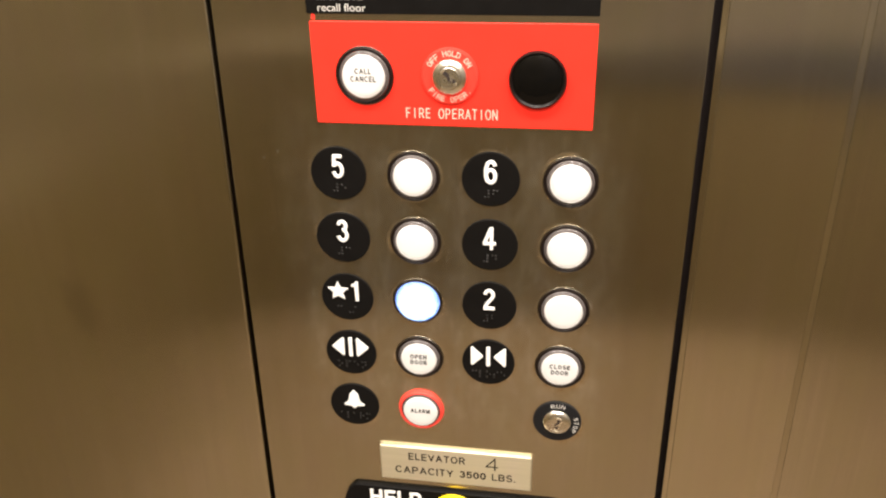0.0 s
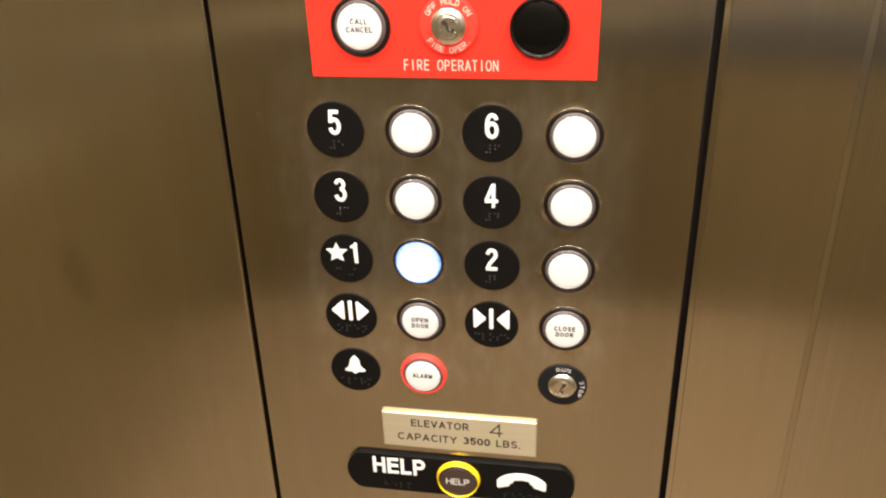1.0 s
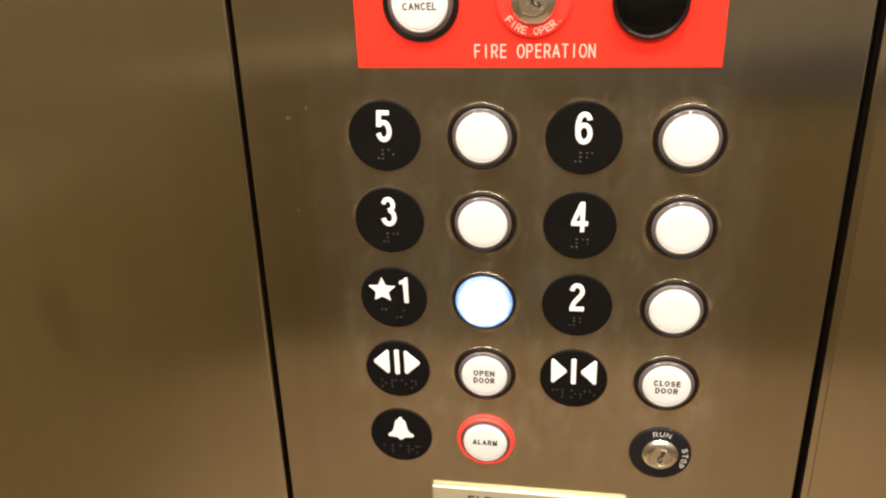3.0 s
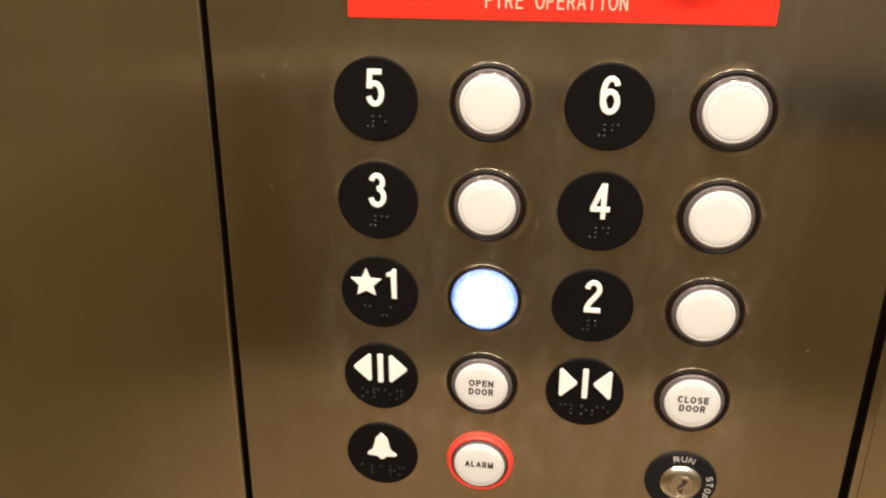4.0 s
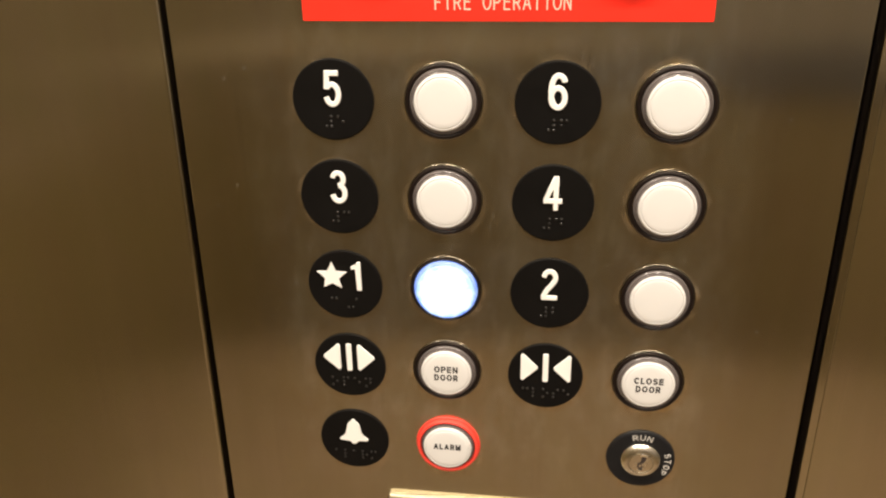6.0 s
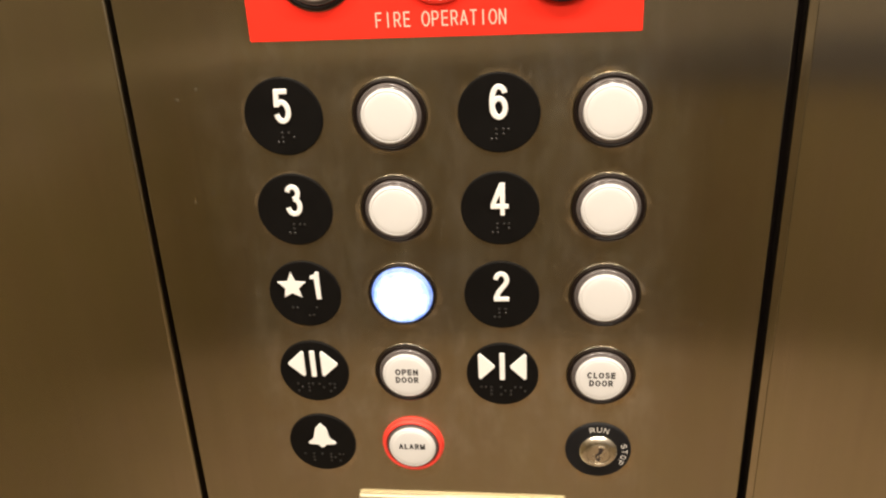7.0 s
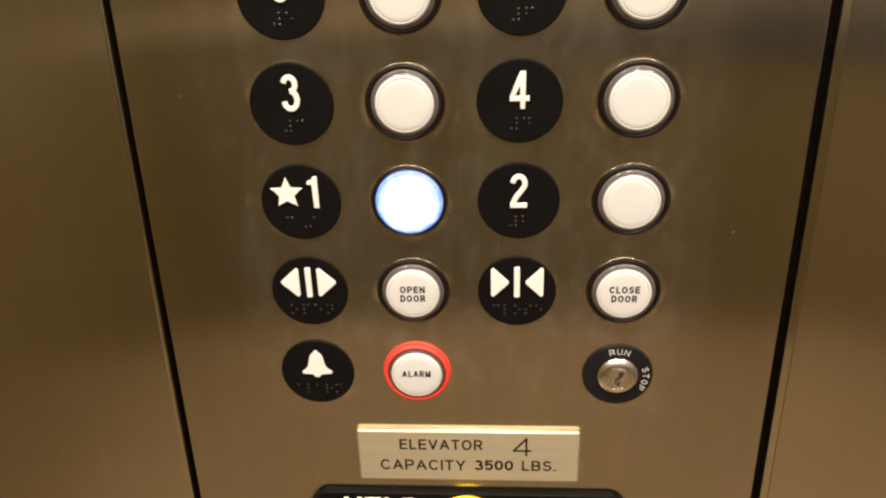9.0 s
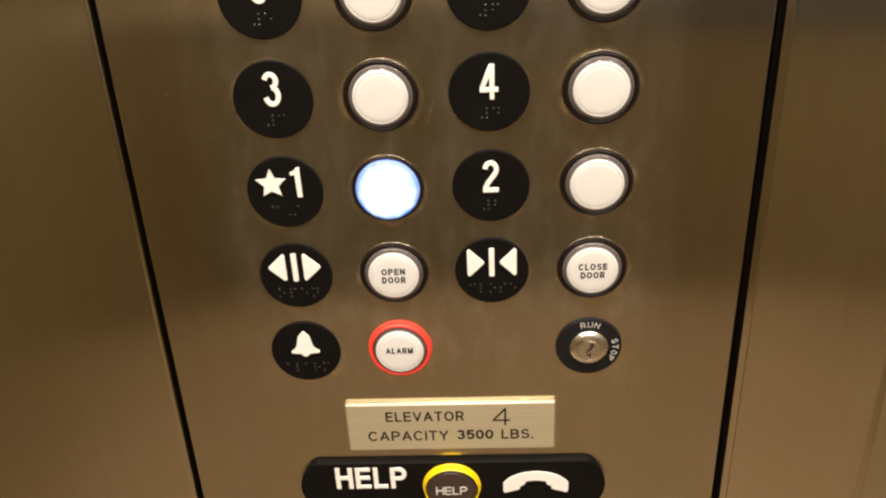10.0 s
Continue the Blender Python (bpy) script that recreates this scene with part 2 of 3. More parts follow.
WHITE = plastic("white_button_plastic", (0.69, 0.69, 0.685), 0.34, 0.025, 700, 0.03)
INK_WHITE = plastic("raised_white_paint", (0.86, 0.855, 0.83), 0.50, 0.03, 1800, 0.08)
COLLAR = plastic("smoky_clear_collar", (0.165, 0.143, 0.138), 0.24, 0.12, 700, 0.04)
COLLAR.node_tree.nodes["Principled BSDF"].inputs["Transmission Weight"].default_value = 0.25
RED = plastic("red_enamel_plate", (0.92, 0.034, 0.018), 0.42, 0.03, 1200, 0.05, 0.22)
RED_RING = plastic("red_plastic_ring", (0.86, 0.065, 0.045), 0.42, 0.04, 900, 0.03)
RED_DISC = plastic("worn_red_disc", (0.88, 0.045, 0.028), 0.40, 0.06, 900, 0.06, 0.25)
PINK_INK = plastic("worn_white_lettering", (0.88, 0.56, 0.46), 0.55, 0.12, 2200, 0.10)
YELLOW = plastic("yellow_plastic_ring", (0.95, 0.69, 0.012), 0.30, 0.04, 900, 0.03)
BROWN_FACE = plastic("dark_brown_button", (0.045, 0.030, 0.024), 0.34, 0.15, 1100, 0.05)
GREY_INK = plastic("dark_grey_print", (0.022, 0.020, 0.020), 0.6, 0.1, 1800, 0.05, 0.2)
ENGRAVED = plastic("engraved_brown_fill", (0.010, 0.007, 0.005), 0.6, 0.15, 1800, 0.08, 0.15)
PALE_INK = plastic("pale_print", (0.62, 0.60, 0.56), 0.55, 0.05, 1800, 0.05)
DARK = plastic("dark_void", (0.022, 0.014, 0.012), 0.8, 0.2, 400, 0.1)
LIT = glow("lit_button_lens", (0.90, 0.96, 1.0), (0.36, 0.58, 1.0), 0.0150, 1.1)
LIT_SIDE = glow("lit_button_collar", (0.55, 0.75, 1.0), (0.10, 0.26, 0.95), 0.0162, 0.85)
GREEN_LED = plastic("unlit_green_lamp", (0.012, 0.042, 0.014), 0.2, 0.1, 900, 0.02)


def plain_surface(name, color_a, color_b, rough, scale, stretch=(1, 1, 1)):
    mat, nt, b = material(name, color_a, rough)
    n1 = noise_at(nt, scale, coords(nt, stretch), 5.0, 0.6)
    n2 = noise_at(nt, scale * 9, coords(nt, stretch), 3.0)
    mixed = math_node(nt, "ADD", math_node(nt, "MULTIPLY", n1, 0.65), math_node(nt, "MULTIPLY", n2, 0.35))
    nt.links.new(mix_color(nt, remap(nt, mixed, 0.3, 0.7, 0, 1), color_a, color_b), b.inputs["Base Color"])
    bump(nt, b, n2, 0.15, 0.001)
    return mat


FLOOR_MAT = plain_surface("tan_stone_floor", (0.176, 0.126, 0.075), (0.232, 0.166, 0.100), 0.45, 3.0)
WOOD_LOW = plain_surface("dark_laminate", (0.084, 0.063, 0.030), (0.120, 0.090, 0.044), 0.45, 4.0, (1, 1, 0.12))
WOOD_HIGH = plain_surface("greyish_laminate", (0.158, 0.138, 0.115), (0.194, 0.170, 0.142), 0.45, 4.0, (1, 1, 0.12))
WOOD_PALE = plain_surface("pale_trim_laminate", (0.31, 0.255, 0.175), (0.37, 0.305, 0.21), 0.45, 4.0, (0.12, 0.12, 1))
WOOD_STRIP = plain_surface("golden_trim_laminate", (0.225, 0.178, 0.110), (0.270, 0.215, 0.136), 0.45, 4.0, (0.12, 0.12, 1))
WOOD_UPPER = plain_surface("golden_laminate", (0.118, 0.092, 0.050), (0.150, 0.117, 0.066), 0.45, 4.0, (1, 1, 0.12))
WOOD_SIDE = plain_surface("olive_laminate", (0.146, 0.109, 0.048), (0.190, 0.142, 0.064), 0.45, 4.0, (1, 1, 0.12))
# Toned pale to brighten the reflection in the right steel strip.
WOOD_RIGHT = plain_surface("pale_golden_laminate", (0.176, 0.134, 0.070), (0.222, 0.170, 0.092), 0.45, 4.0, (1, 1, 0.12))
DARK_BAND = plain_surface("dark_grey_band", (0.044, 0.046, 0.058), (0.058, 0.060, 0.073), 0.5, 8.0)
CEIL_MAT = plain_surface("cream_ceiling_panel", (0.66, 0.62, 0.54), (0.72, 0.68, 0.60), 0.6, 2.0)
LAMP_MAT, _nt, _b = material("lamp_diffuser", (0.9, 0.85, 0.75), 0.4)
_b.inputs["Emission Color"].default_value = (1.0, 0.86, 0.68, 1)
_b.inputs["Emission Strength"].default_value = 6.0


# ---------------------------------------------------------------- builders
def mesh_of(bm, name, mat, smooth=True, angle=32):
    bmesh.ops.recalc_face_normals(bm, faces=bm.faces)
    me = bpy.data.meshes.new(name)
    for f in bm.faces:
        f.smooth = smooth and abs(f.normal.y) < 0.9999
    if smooth:
        for e in bm.edges:
            if len(e.link_faces) == 2 and e.calc_face_angle(0) > radians(angle):
                e.smooth = False
    bm.to_mesh(me)
    bm.free()
    me.materials.append(mat)
    return me


def part(name, bm, mat, parent, label="", smooth=True):
    ob = new(name, mesh_of(bm, name, mat, smooth))
    ob.parent = parent
    if label:
        tagged(ob, label)
    return ob


def thing(name, x, z, label, category, group="", y=0.0):
    """An Empty at its place on the panel's face; x and z in millimetres."""
    ob = new(name)
    ob.empty_display_size = 0.01
    ob.matrix_basis = pose(x / 1000, y, z / 1000)
    return tagged(ob, label, category, group)


def lathe(profile, n=56, closed=True):
    """Turned shape about the y axis; profile of (radius, depth) in millimetres, towards the viewer is negative."""
    bm = bmesh.new()
    rings = []
    for r, y in profile:
        if r < 1e-6:
            rings.append([bm.verts.new((0, y / 1000, 0))])
        else:
            rings.append([bm.verts.new((r / 1000 * math.cos(2 * math.pi * i / n), y / 1000, r / 1000 * math.sin(2 * math.pi * i / n))) for i in range(n)])
    pairs = list(zip(rings, rings[1:]))
    if closed and len(rings[0]) > 1 and len(rings[-1]) > 1:
        pairs.append((rings[-1], rings[0]))
    for a, b in pairs:
        for i in range(n):
            j = (i + 1) % n
            if len(a) == 1 and len(b) == 1:
                continue
            if len(a) == 1:
                bm.faces.new((a[0], b[i], b[j]))
            elif len(b) == 1:
                bm.faces.new((a[i], a[j], b[0]))
            else:
                bm.faces.new((a[i], a[j], b[j], b[i]))
    return bm


def slab(outline, y_back, y_front, bevel=0.0, segments=2):
    """A flat piece with the given outline of (x, z) in millimetres, from y_back to y_front (nearer the viewer)."""
    bm = bmesh.new()
    front = [bm.verts.new((x / 1000, y_front / 1000, z / 1000)) for x, z in outline]
    back = [bm.verts.new((x / 1000, y_back / 1000, z / 1000)) for x, z in outline]
    face = bm.faces.new(front)
    bm.faces.new(back[::-1])
    n = len(outline)
    for i in range(n):
        j = (i + 1) % n
        bm.faces.new((front[i], back[i], back[j], front[j]))
    if bevel:
        bmesh.ops.bevel(bm, geom=list(face.edges), offset=bevel / 1000, segments=segments, affect="EDGES", profile=0.5)
    return bm


def box_outline(x0, x1, z0, z1, r=0.0, n=5):
    if r <= 0:
        return [(x0, z0), (x1, z0), (x1, z1), (x0, z1)]
    pts = []
    for cx, cz, a0 in ((x1 - r, z0 + r, -90), (x1 - r, z1 - r, 0), (x0 + r, z1 - r, 90), (x0 + r, z0 + r, 180)):
        for i in range(n + 1):
            a = radians(a0 + 90 * i / n)
            pts.append((cx + r * math.cos(a), cz + r * math.sin(a)))
    return pts


def join(target, other, m=None):
    me = bpy.data.meshes.new("piece")
    other.to_mesh(me)
    other.free()
    if m is not None:
        me.transform(m)
    target.from_mesh(me)
    bpy.data.meshes.remove(me)
    return target


def letters(text, x0, x1, z0, z1, y, depth=0.3, bold=0.0):
    """Lettering in the built-in font, fitted into the box (millimetres), raised by depth from the face at y."""
    cu = bpy.data.curves.new("lettering", "FONT")
    cu.body, cu.size, cu.offset, cu.extrude, cu.resolution_u = text, 1.0, bold, 0.5, 4
    ob = new("lettering", cu)
    bpy.context.view_layer.update()
    me = bpy.data.meshes.new_from_object(ob.evaluated_get(bpy.context.evaluated_depsgraph_get()))
    bpy.data.objects.remove(ob)
    bpy.data.curves.remove(cu)
    xs = [v.co.x for v in me.vertices]
    ys = [v.co.y for v in me.vertices]
    sx = (x1 - x0) / (max(xs) - min(xs))
    sz = (z1 - z0) / (max(ys) - min(ys))
    mx, my = (max(xs) + min(xs)) / 2, (max(ys) + min(ys)) / 2
    for v in me.vertices:
        px, py, pz = v.co
        v.co = (((px - mx) * sx + (x0 + x1) / 2) / 1000, (y - depth * (pz + 0.5)) / 1000, ((py - my) * sz + (z0 + z1) / 2) / 1000)
    bm = bmesh.new()
    bm.from_mesh(me)
    bpy.data.meshes.remove(me)
    return bm


def ribbon(bm, line, width, y, top, chamfer):
    """A raised ribbon with chamfered edges along a centre line (millimetres)."""
    h = width / 2
    section = [(-h, y + 0.05), (-h, top + chamfer), (-h + chamfer, top), (h - chamfer, top), (h, top + chamfer), (h, y + 0.05)]
    rings = []
    for i, (x, z) in enumerate(line):
        x0, z0 = line[max(0, i - 1)]
        x1, z1 = line[min(len(line) - 1, i + 1)]
        d = math.hypot(x1 - x0, z1 - z0)
        nx, nz = -(z1 - z0) / d, (x1 - x0) / d
        rings.append([bm.verts.new(((x + nx * n) / 1000, yy / 1000, (z + nz * n) / 1000)) for n, yy in section])
    for a, b in zip(rings, rings[1:]):
        for i in range(len(section)):
            j = (i + 1) % len(section)
            bm.faces.new((a[i], a[j], b[j], b[i]))
    bm.faces.new(rings[0])
    bm.faces.new(rings[-1][::-1])


def smooth_line(pts):
    """A smooth curve through the given points."""
    line = []
    ext = [tuple(2 * a - b for a, b in zip(pts[0], pts[1]))] + list(pts) + [tuple(2 * a - b for a, b in zip(pts[-1], pts[-2]))]
    for a, b, c, d in zip(ext, ext[1:], ext[2:], ext[3:]):
        for i in range(5):
            t = i / 5
            line.append(tuple(0.5 * (2 * q + (r - p) * t + (2 * p - 5 * q + 4 * r - u) * t * t + (3 * q - p - 3 * r + u) * t ** 3) for p, q, r, u in zip(a, b, c, d)))
    line.append(pts[-1])
    return line


def strokes(paths, width=2.45, y=-1.05, depth=0.8, chamfer=0.3):
    """Raised bevelled ribbons along smooth or straight centre lines (millimetres)."""
    bm = bmesh.new()
    for k, (smooth, pts) in enumerate(paths):
        ribbon(bm, smooth_line(pts) if smooth else list(pts), width, y, y - depth - 0.02 * k, chamfer)
    return bm


def bow(cx, cz, rx, rz, a0, a1, n=8):
    """Points along part of an ellipse, from angle a0 to a1."""
    return [(cx + rx * math.cos(radians(a0 + (a1 - a0) * i / n)), cz + rz * math.sin(radians(a0 + (a1 - a0) * i / n))) for i in range(n + 1)]


def glyph(ch):
    """Width and centre lines of a plain grotesque capital, one unit high; straight lines run half a stroke past their ends."""
    def up(x):
        return ("line", [(x, 0), (x, 1)])

    def across(z, x0, x1):
        return ("line", [(x0, z), (x1, z)])

    def slant(x0, z0, x1, z1):
        return ("slant", [(x0, z0), (x1, z1)])
    loop_p = [across(1, 0, 0.36), across(0.46, 0, 0.36), ("curve", bow(0.36, 0.73, 0.26, 0.27, 90, -90))]
    table = {
        "A": (0.74, [slant(0, 0, 0.37, 1), slant(0.74, 0, 0.37, 1), across(0.32, 0.2, 0.54)]),
        "B": (0.64, [up(0), across(1, 0, 0.36), across(0.52, 0, 0.36), across(0, 0, 0.36), ("curve", bow(0.36, 0.76, 0.24, 0.24, 90, -90)), ("curve", bow(0.36, 0.26, 0.28, 0.26, 90, -90))]),
        "C": (0.72, [("curve", bow(0.38, 0.5, 0.38, 0.5, 38, 322, 12))]),
        "D": (0.68, [up(0), across(1, 0, 0.30), across(0, 0, 0.30), ("curve", bow(0.30, 0.5, 0.38, 0.5, 90, -90))]),
        "E": (0.56, [up(0), across(1, 0, 0.56), across(0.52, 0, 0.52), across(0, 0, 0.56)]),
        "F": (0.54, [up(0), across(1, 0, 0.54), across(0.50, 0, 0.48)]),
        "G": (0.76, [("curve", bow(0.38, 0.5, 0.38, 0.5, 40, 330, 12)), across(0.42, 0.44, 0.74), ("line", [(0.74, 0.05), (0.74, 0.42)])]),
        "H": (0.66, [up(0), up(0.66), across(0.52, 0, 0.66)]),
        "I": (0.0, [up(0)]),
        "K": (0.64, [up(0), slant(0.0, 0.34, 0.62, 1), slant(0.24, 0.6, 0.66, 0)]),
        "L": (0.50, [up(0), across(0, 0, 0.50)]),
        "M": (0.80, [up(0), up(0.80), slant(0, 1, 0.40, 0), slant(0.80, 1, 0.40, 0)]),
        "N": (0.66, [up(0), up(0.66), slant(0, 1, 0.66, 0)]),
        "O": (0.78, [("curve", bow(0.39, 0.5, 0.39, 0.5, 90, 450, 16))]),
        "P": (0.62, [up(0)] + loop_p),
        "R": (0.64, [up(0)] + loop_p + [("slant", [(0.34, 0.46), (0.64, 0)])]),
        "S": (0.62, [("curve", bow(0.31, 0.75, 0.28, 0.25, 15, 235, 9) + bow(0.31, 0.26, 0.31, 0.26, 65, -165, 9))]),
        "T": (0.60, [("line", [(0.30, 0), (0.30, 1)]), across(1, 0, 0.60)]),
        "U": (0.64, [("curve", [(0, 1.06), (0, 0.8)] + bow(0.32, 0.32, 0.32, 0.32, 180, 360) + [(0.64, 0.8), (0.64, 1.06)])]),
        "V": (0.70, [slant(0, 1, 0.35, 0), slant(0.70, 1, 0.35, 0)]),
        "Y": (0.68, [slant(0, 1, 0.34, 0.42), slant(0.68, 1, 0.34, 0.42), ("line", [(0.34, 0), (0.34, 0.42)])]),
        "0": (0.54, [("curve", bow(0.27, 0.5, 0.27, 0.5, 90, 450, 16))]),
        "3": (0.54, [("curve", bow(0.26, 0.755, 0.23, 0.245, 160, -90, 9)), ("curve", bow(0.26, 0.26, 0.28, 0.26, 90, -160, 9))]),
        "4": (0.62, [("line", [(0.47, 0), (0.47, 1)]), slant(0.0, 0.27, 0.47, 1), across(0.27, 0.0, 0.62)]),
        "5": (0.54, [across(1, 0.08, 0.50), slant(0.08, 1, 0.03, 0.47), ("curve", bow(0.26, 0.32, 0.28, 0.32, 140, -155, 10))]),
        ".": (0.0, [("line", [(0, 0), (0, 0.01)])]),
        " ": (0.22, []),
    }
    return table[ch]


def words(text, x0, x1, z0, z1, y, width, depth=0.1, gap=1.0, even=False):
    """A line of drawn capitals that fills the box (millimetres); width is that of the stroke. even: every letter gets the same room."""
    bm = bmesh.new()
    shapes = [glyph(ch) for ch in text]
    between = width * (1 + gap)
    room = x1 - x0 - width - between * (len(text) - 1)
    total = sum(w for w, _ in shapes)
    sx = room / total if total else 1.0
    if even:
        pitch = (x1 - x0) / len(text)
        sx = (pitch - between) / 0.66
    sz = z1 - z0 - width
    pen = x0 + width / 2
    for n, (w, lines) in enumerate(shapes):
        if even:
            pen = x0 + pitch * (n + 0.5) - w * sx / 2
        for k, (kind, pts) in enumerate(lines):
            line = [(pen + x * sx, z0 + width / 2 + z * sz) for x, z in pts]
            if kind == "curve":
                line = smooth_line(line)
            else:
                (ax, az), (bx, bz) = line
                d = max(1e-6, math.hypot(bx - ax, bz - az))
                e = width / 2 * (1.0 if kind == "line" else 0.55) / d
                line = [(ax - (bx - ax) * e, az - (bz - az) * e), (bx + (bx - ax) * e, bz + (bz - az) * e)]
            ribbon(bm, line, width, y, y - depth - 0.012 * k, min(0.3, width * 0.15, depth * 0.5))
        pen += w * sx + between
    return bm


def arc_letters(text, radius, a0, a1, height, width, y, outward=True, weight=0.5, depth=0.12):
    """Letters set round a circle from angle a0 to a1 (degrees), tops outward or inward."""
    bm = bmesh.new()
    n = len(text)
    for i, ch in enumerate(text):
        if ch == " ":
            continue
        a = a0 + (a1 - a0) * i / max(1, n - 1)
        w = width if glyph(ch)[0] else weight
        one = words(ch, -w / 2, w / 2, -height / 2, height / 2, 0.0, weight, depth)
        turn = a - 90 if outward else a + 90
        join(bm, one, pose(radius / 1000 * math.cos(radians(a)), y / 1000, radius / 1000 * math.sin(radians(a)), 0, -turn, 0))
    return bm


CELLS = {"#": (3, 4, 5, 6), "a": (1,), "b": (1, 2), "c": (1, 4), "d": (1, 4, 5), "e": (1, 5), "f": (1, 2, 4), "l": (1, 2, 3), "o": (1, 3, 5),
         "p": (1, 2, 3, 4), "n": (1, 3, 4, 5), "s": (2, 3, 4), "r": (1, 2, 3, 5), "m": (1, 3, 4), "h": (1, 2, 5), "i": (2, 4), "-": (3, 6)}


def braille(text, cx, cz, y, pitch=5.6):
    """Domed dots, 1.5 mm wide."""
    bm = bmesh.new()
    for k, ch in enumerate(text):
        for d in CELLS.get(ch, ()):
            x = cx + (k - (len(text) - 1) / 2) * pitch + (-1.15 if d < 4 else 1.15)
            z = cz + (2.3, 0, -2.3)[(d - 1) % 3]
            dot = lathe([(0.72, 0.05), (0.66, -0.28), (0.38, -0.52), (0, -0.60)], 10, False)
            join(bm, dot, Matrix.Translation((x / 1000, y / 1000, z / 1000)))
    return bm


# ---------------------------------------------------------------- the lift car
def wall(name, outline, y0, y1, mat, label, bevel=0.8, tilt=0.0, pivot=1080, segments=4):
    """A flat wall piece; tilt leans its face, in degrees, about a level line at the pivot's height."""
    ob = new(name, mesh_of(slab([(x, z - pivot) for x, z in outline], y0, y1, bevel, segments), name, mat))
    ob.matrix_basis = pose(0, 0, pivot / 1000, tilt)
    return tagged(ob, label, "wall", kind="structure")


def left_gap(z):
    """The left joint of the control panel leans a little."""
    return -153.3 + (z - 1080) * 0.0115


CH = CEIL * 1000
wall("wall_front_left", [(-910, 0), (left_gap(0) - 1.7, 0), (left_gap(CH) - 1.7, CH), (-910, CH)], 22, 0, STEEL,
     "vertically brushed stainless steel return wall beside the control panel", bevel=1.7, tilt=-0.35)
wall("wall_front_right", [(161.6, 0), (235.6, 0), (235.6, CH), (161.6, CH)], 22, 0, STEEL_DOOR,
     "narrow brushed stainless steel strip between panel joint and entrance", bevel=0.1)
fold = wall("wall_front_fold_1", [(-4.0, 0), (0, 0), (0, CH), (-4.0, CH)], 21, 0, STEEL_DOOR, "softly folded edge of the steel strip at the panel joint", bevel=0.5)
fold.matrix_basis = pose(0.1615, 0, 1.08, 0, 0, -11)
fold = wall("wall_front_fold_2", [(0, 0), (4.6, 0), (4.6, CH), (0, CH)], 4, 0, STEEL_DOOR, "softly folded edge of the steel strip at the entrance", bevel=0.3)
fold.matrix_basis = pose(0.2357, 0, 1.08, 0, 0, 9)
wall("wall_front_entrance", [(240.3, 0), (1200, 0), (1200, CH), (240.3, CH)], 30, 0.9, STEEL,
     "brushed stainless steel entrance column beyond the folded edge", bevel=0.2)
wall("wall_front_backing", [(-910, 0), (1200, 0), (1200, CH), (-910, CH)], 60, 40, DARK, "dark void behind the panel joints", 0)

panel = new("control_panel", mesh_of(slab([(left_gap(0) + 1.7, 2), (153.0, 2), (153.0, CH - 2), (left_gap(CH) + 1.7, CH - 2)], 3.0, 0, 0.7), "control_panel", STEEL_PANEL))
tagged(panel, "brushed stainless steel lift control panel with grime round the buttons", "control panel")
part("panel_frame", slab([(left_gap(0) + 9, 8), (146, 8), (146, CH - 8), (left_gap(CH) + 9, CH - 8)], 40, 3.0), DARK, panel, "dark box behind the faceplate")


def shell(name, x0, x1, y0, y1, z0, z1, mat, label, category="wall"):
    bm = bmesh.new()
    bmesh.ops.create_cube(bm, size=1.0)
    for v in bm.verts:
        v.co = ((x0 + x1) / 2 + v.co.x * (x1 - x0), (y0 + y1) / 2 + v.co.y * (y1 - y0), (z0 + z1) / 2 + v.co.z * (z1 - z0))
    ob = new(name, mesh_of(bm, name, mat, False))
    return tagged(ob, label, category, kind="structure")


shell("floor", WEST - 0.06, EAST + 0.06, REAR - 0.06, 0.08, -0.06, -0.001, FLOOR_MAT, "warm tan stone floor of the lift car", "floor")
shell("ceiling", WEST - 0.06, EAST + 0.06, REAR - 0.06, 0.08, CEIL + 0.001, CEIL + 0.06, CEIL_MAT, "cream lift ceiling with round downlights", "ceiling")
shell("wall_rear", WEST, EAST, REAR - 0.05, REAR, 0, CEIL, WOOD_LOW, "dark brown laminate rear wall of the lift car")
shell("wall_left", WEST - 0.05, WEST, REAR - 0.05, 0.06, 0, CEIL, WOOD_SIDE, "olive brown laminate side wall of the lift car")
shell("wall_right", EAST, EAST + 0.05, REAR - 0.05, 0.06, 0, CEIL, WOOD_RIGHT, "golden brown laminate side wall of the lift car")
shell("trim_rear_upper", WEST, 0.14, REAR, REAR + 0.012, 0.90, CEIL, WOOD_UPPER, "golden laminate upper panel of the rear wall", "wall panel")
shell("trim_rear_upper_grey", 0.142, EAST, REAR, REAR + 0.012, 0.875, CEIL, WOOD_HIGH, "greyish laminate upper panel of the rear wall", "wall panel")
shell("trim_left_upper", WEST, WEST + 0.012, REAR + 0.02, 0, 0.90, CEIL, WOOD_UPPER, "golden brown laminate upper panel of the side wall", "wall panel")
shell("trim_right_upper", EAST - 0.012, EAST, REAR + 0.02, 0, 0.875, CEIL, WOOD_HIGH, "greyish laminate upper panel of the side wall", "wall panel")
shell("trim_rear_strip", WEST, 0.14, REAR, REAR + 0.016, 0.84, 0.897, WOOD_PALE, "pale trim strip along the rear wall", "wall trim")
shell("trim_left_strip", WEST, WEST + 0.016, REAR + 0.02, 0, 0.84, 0.897, WOOD_STRIP, "golden brown trim strip along the side wall", "wall trim")
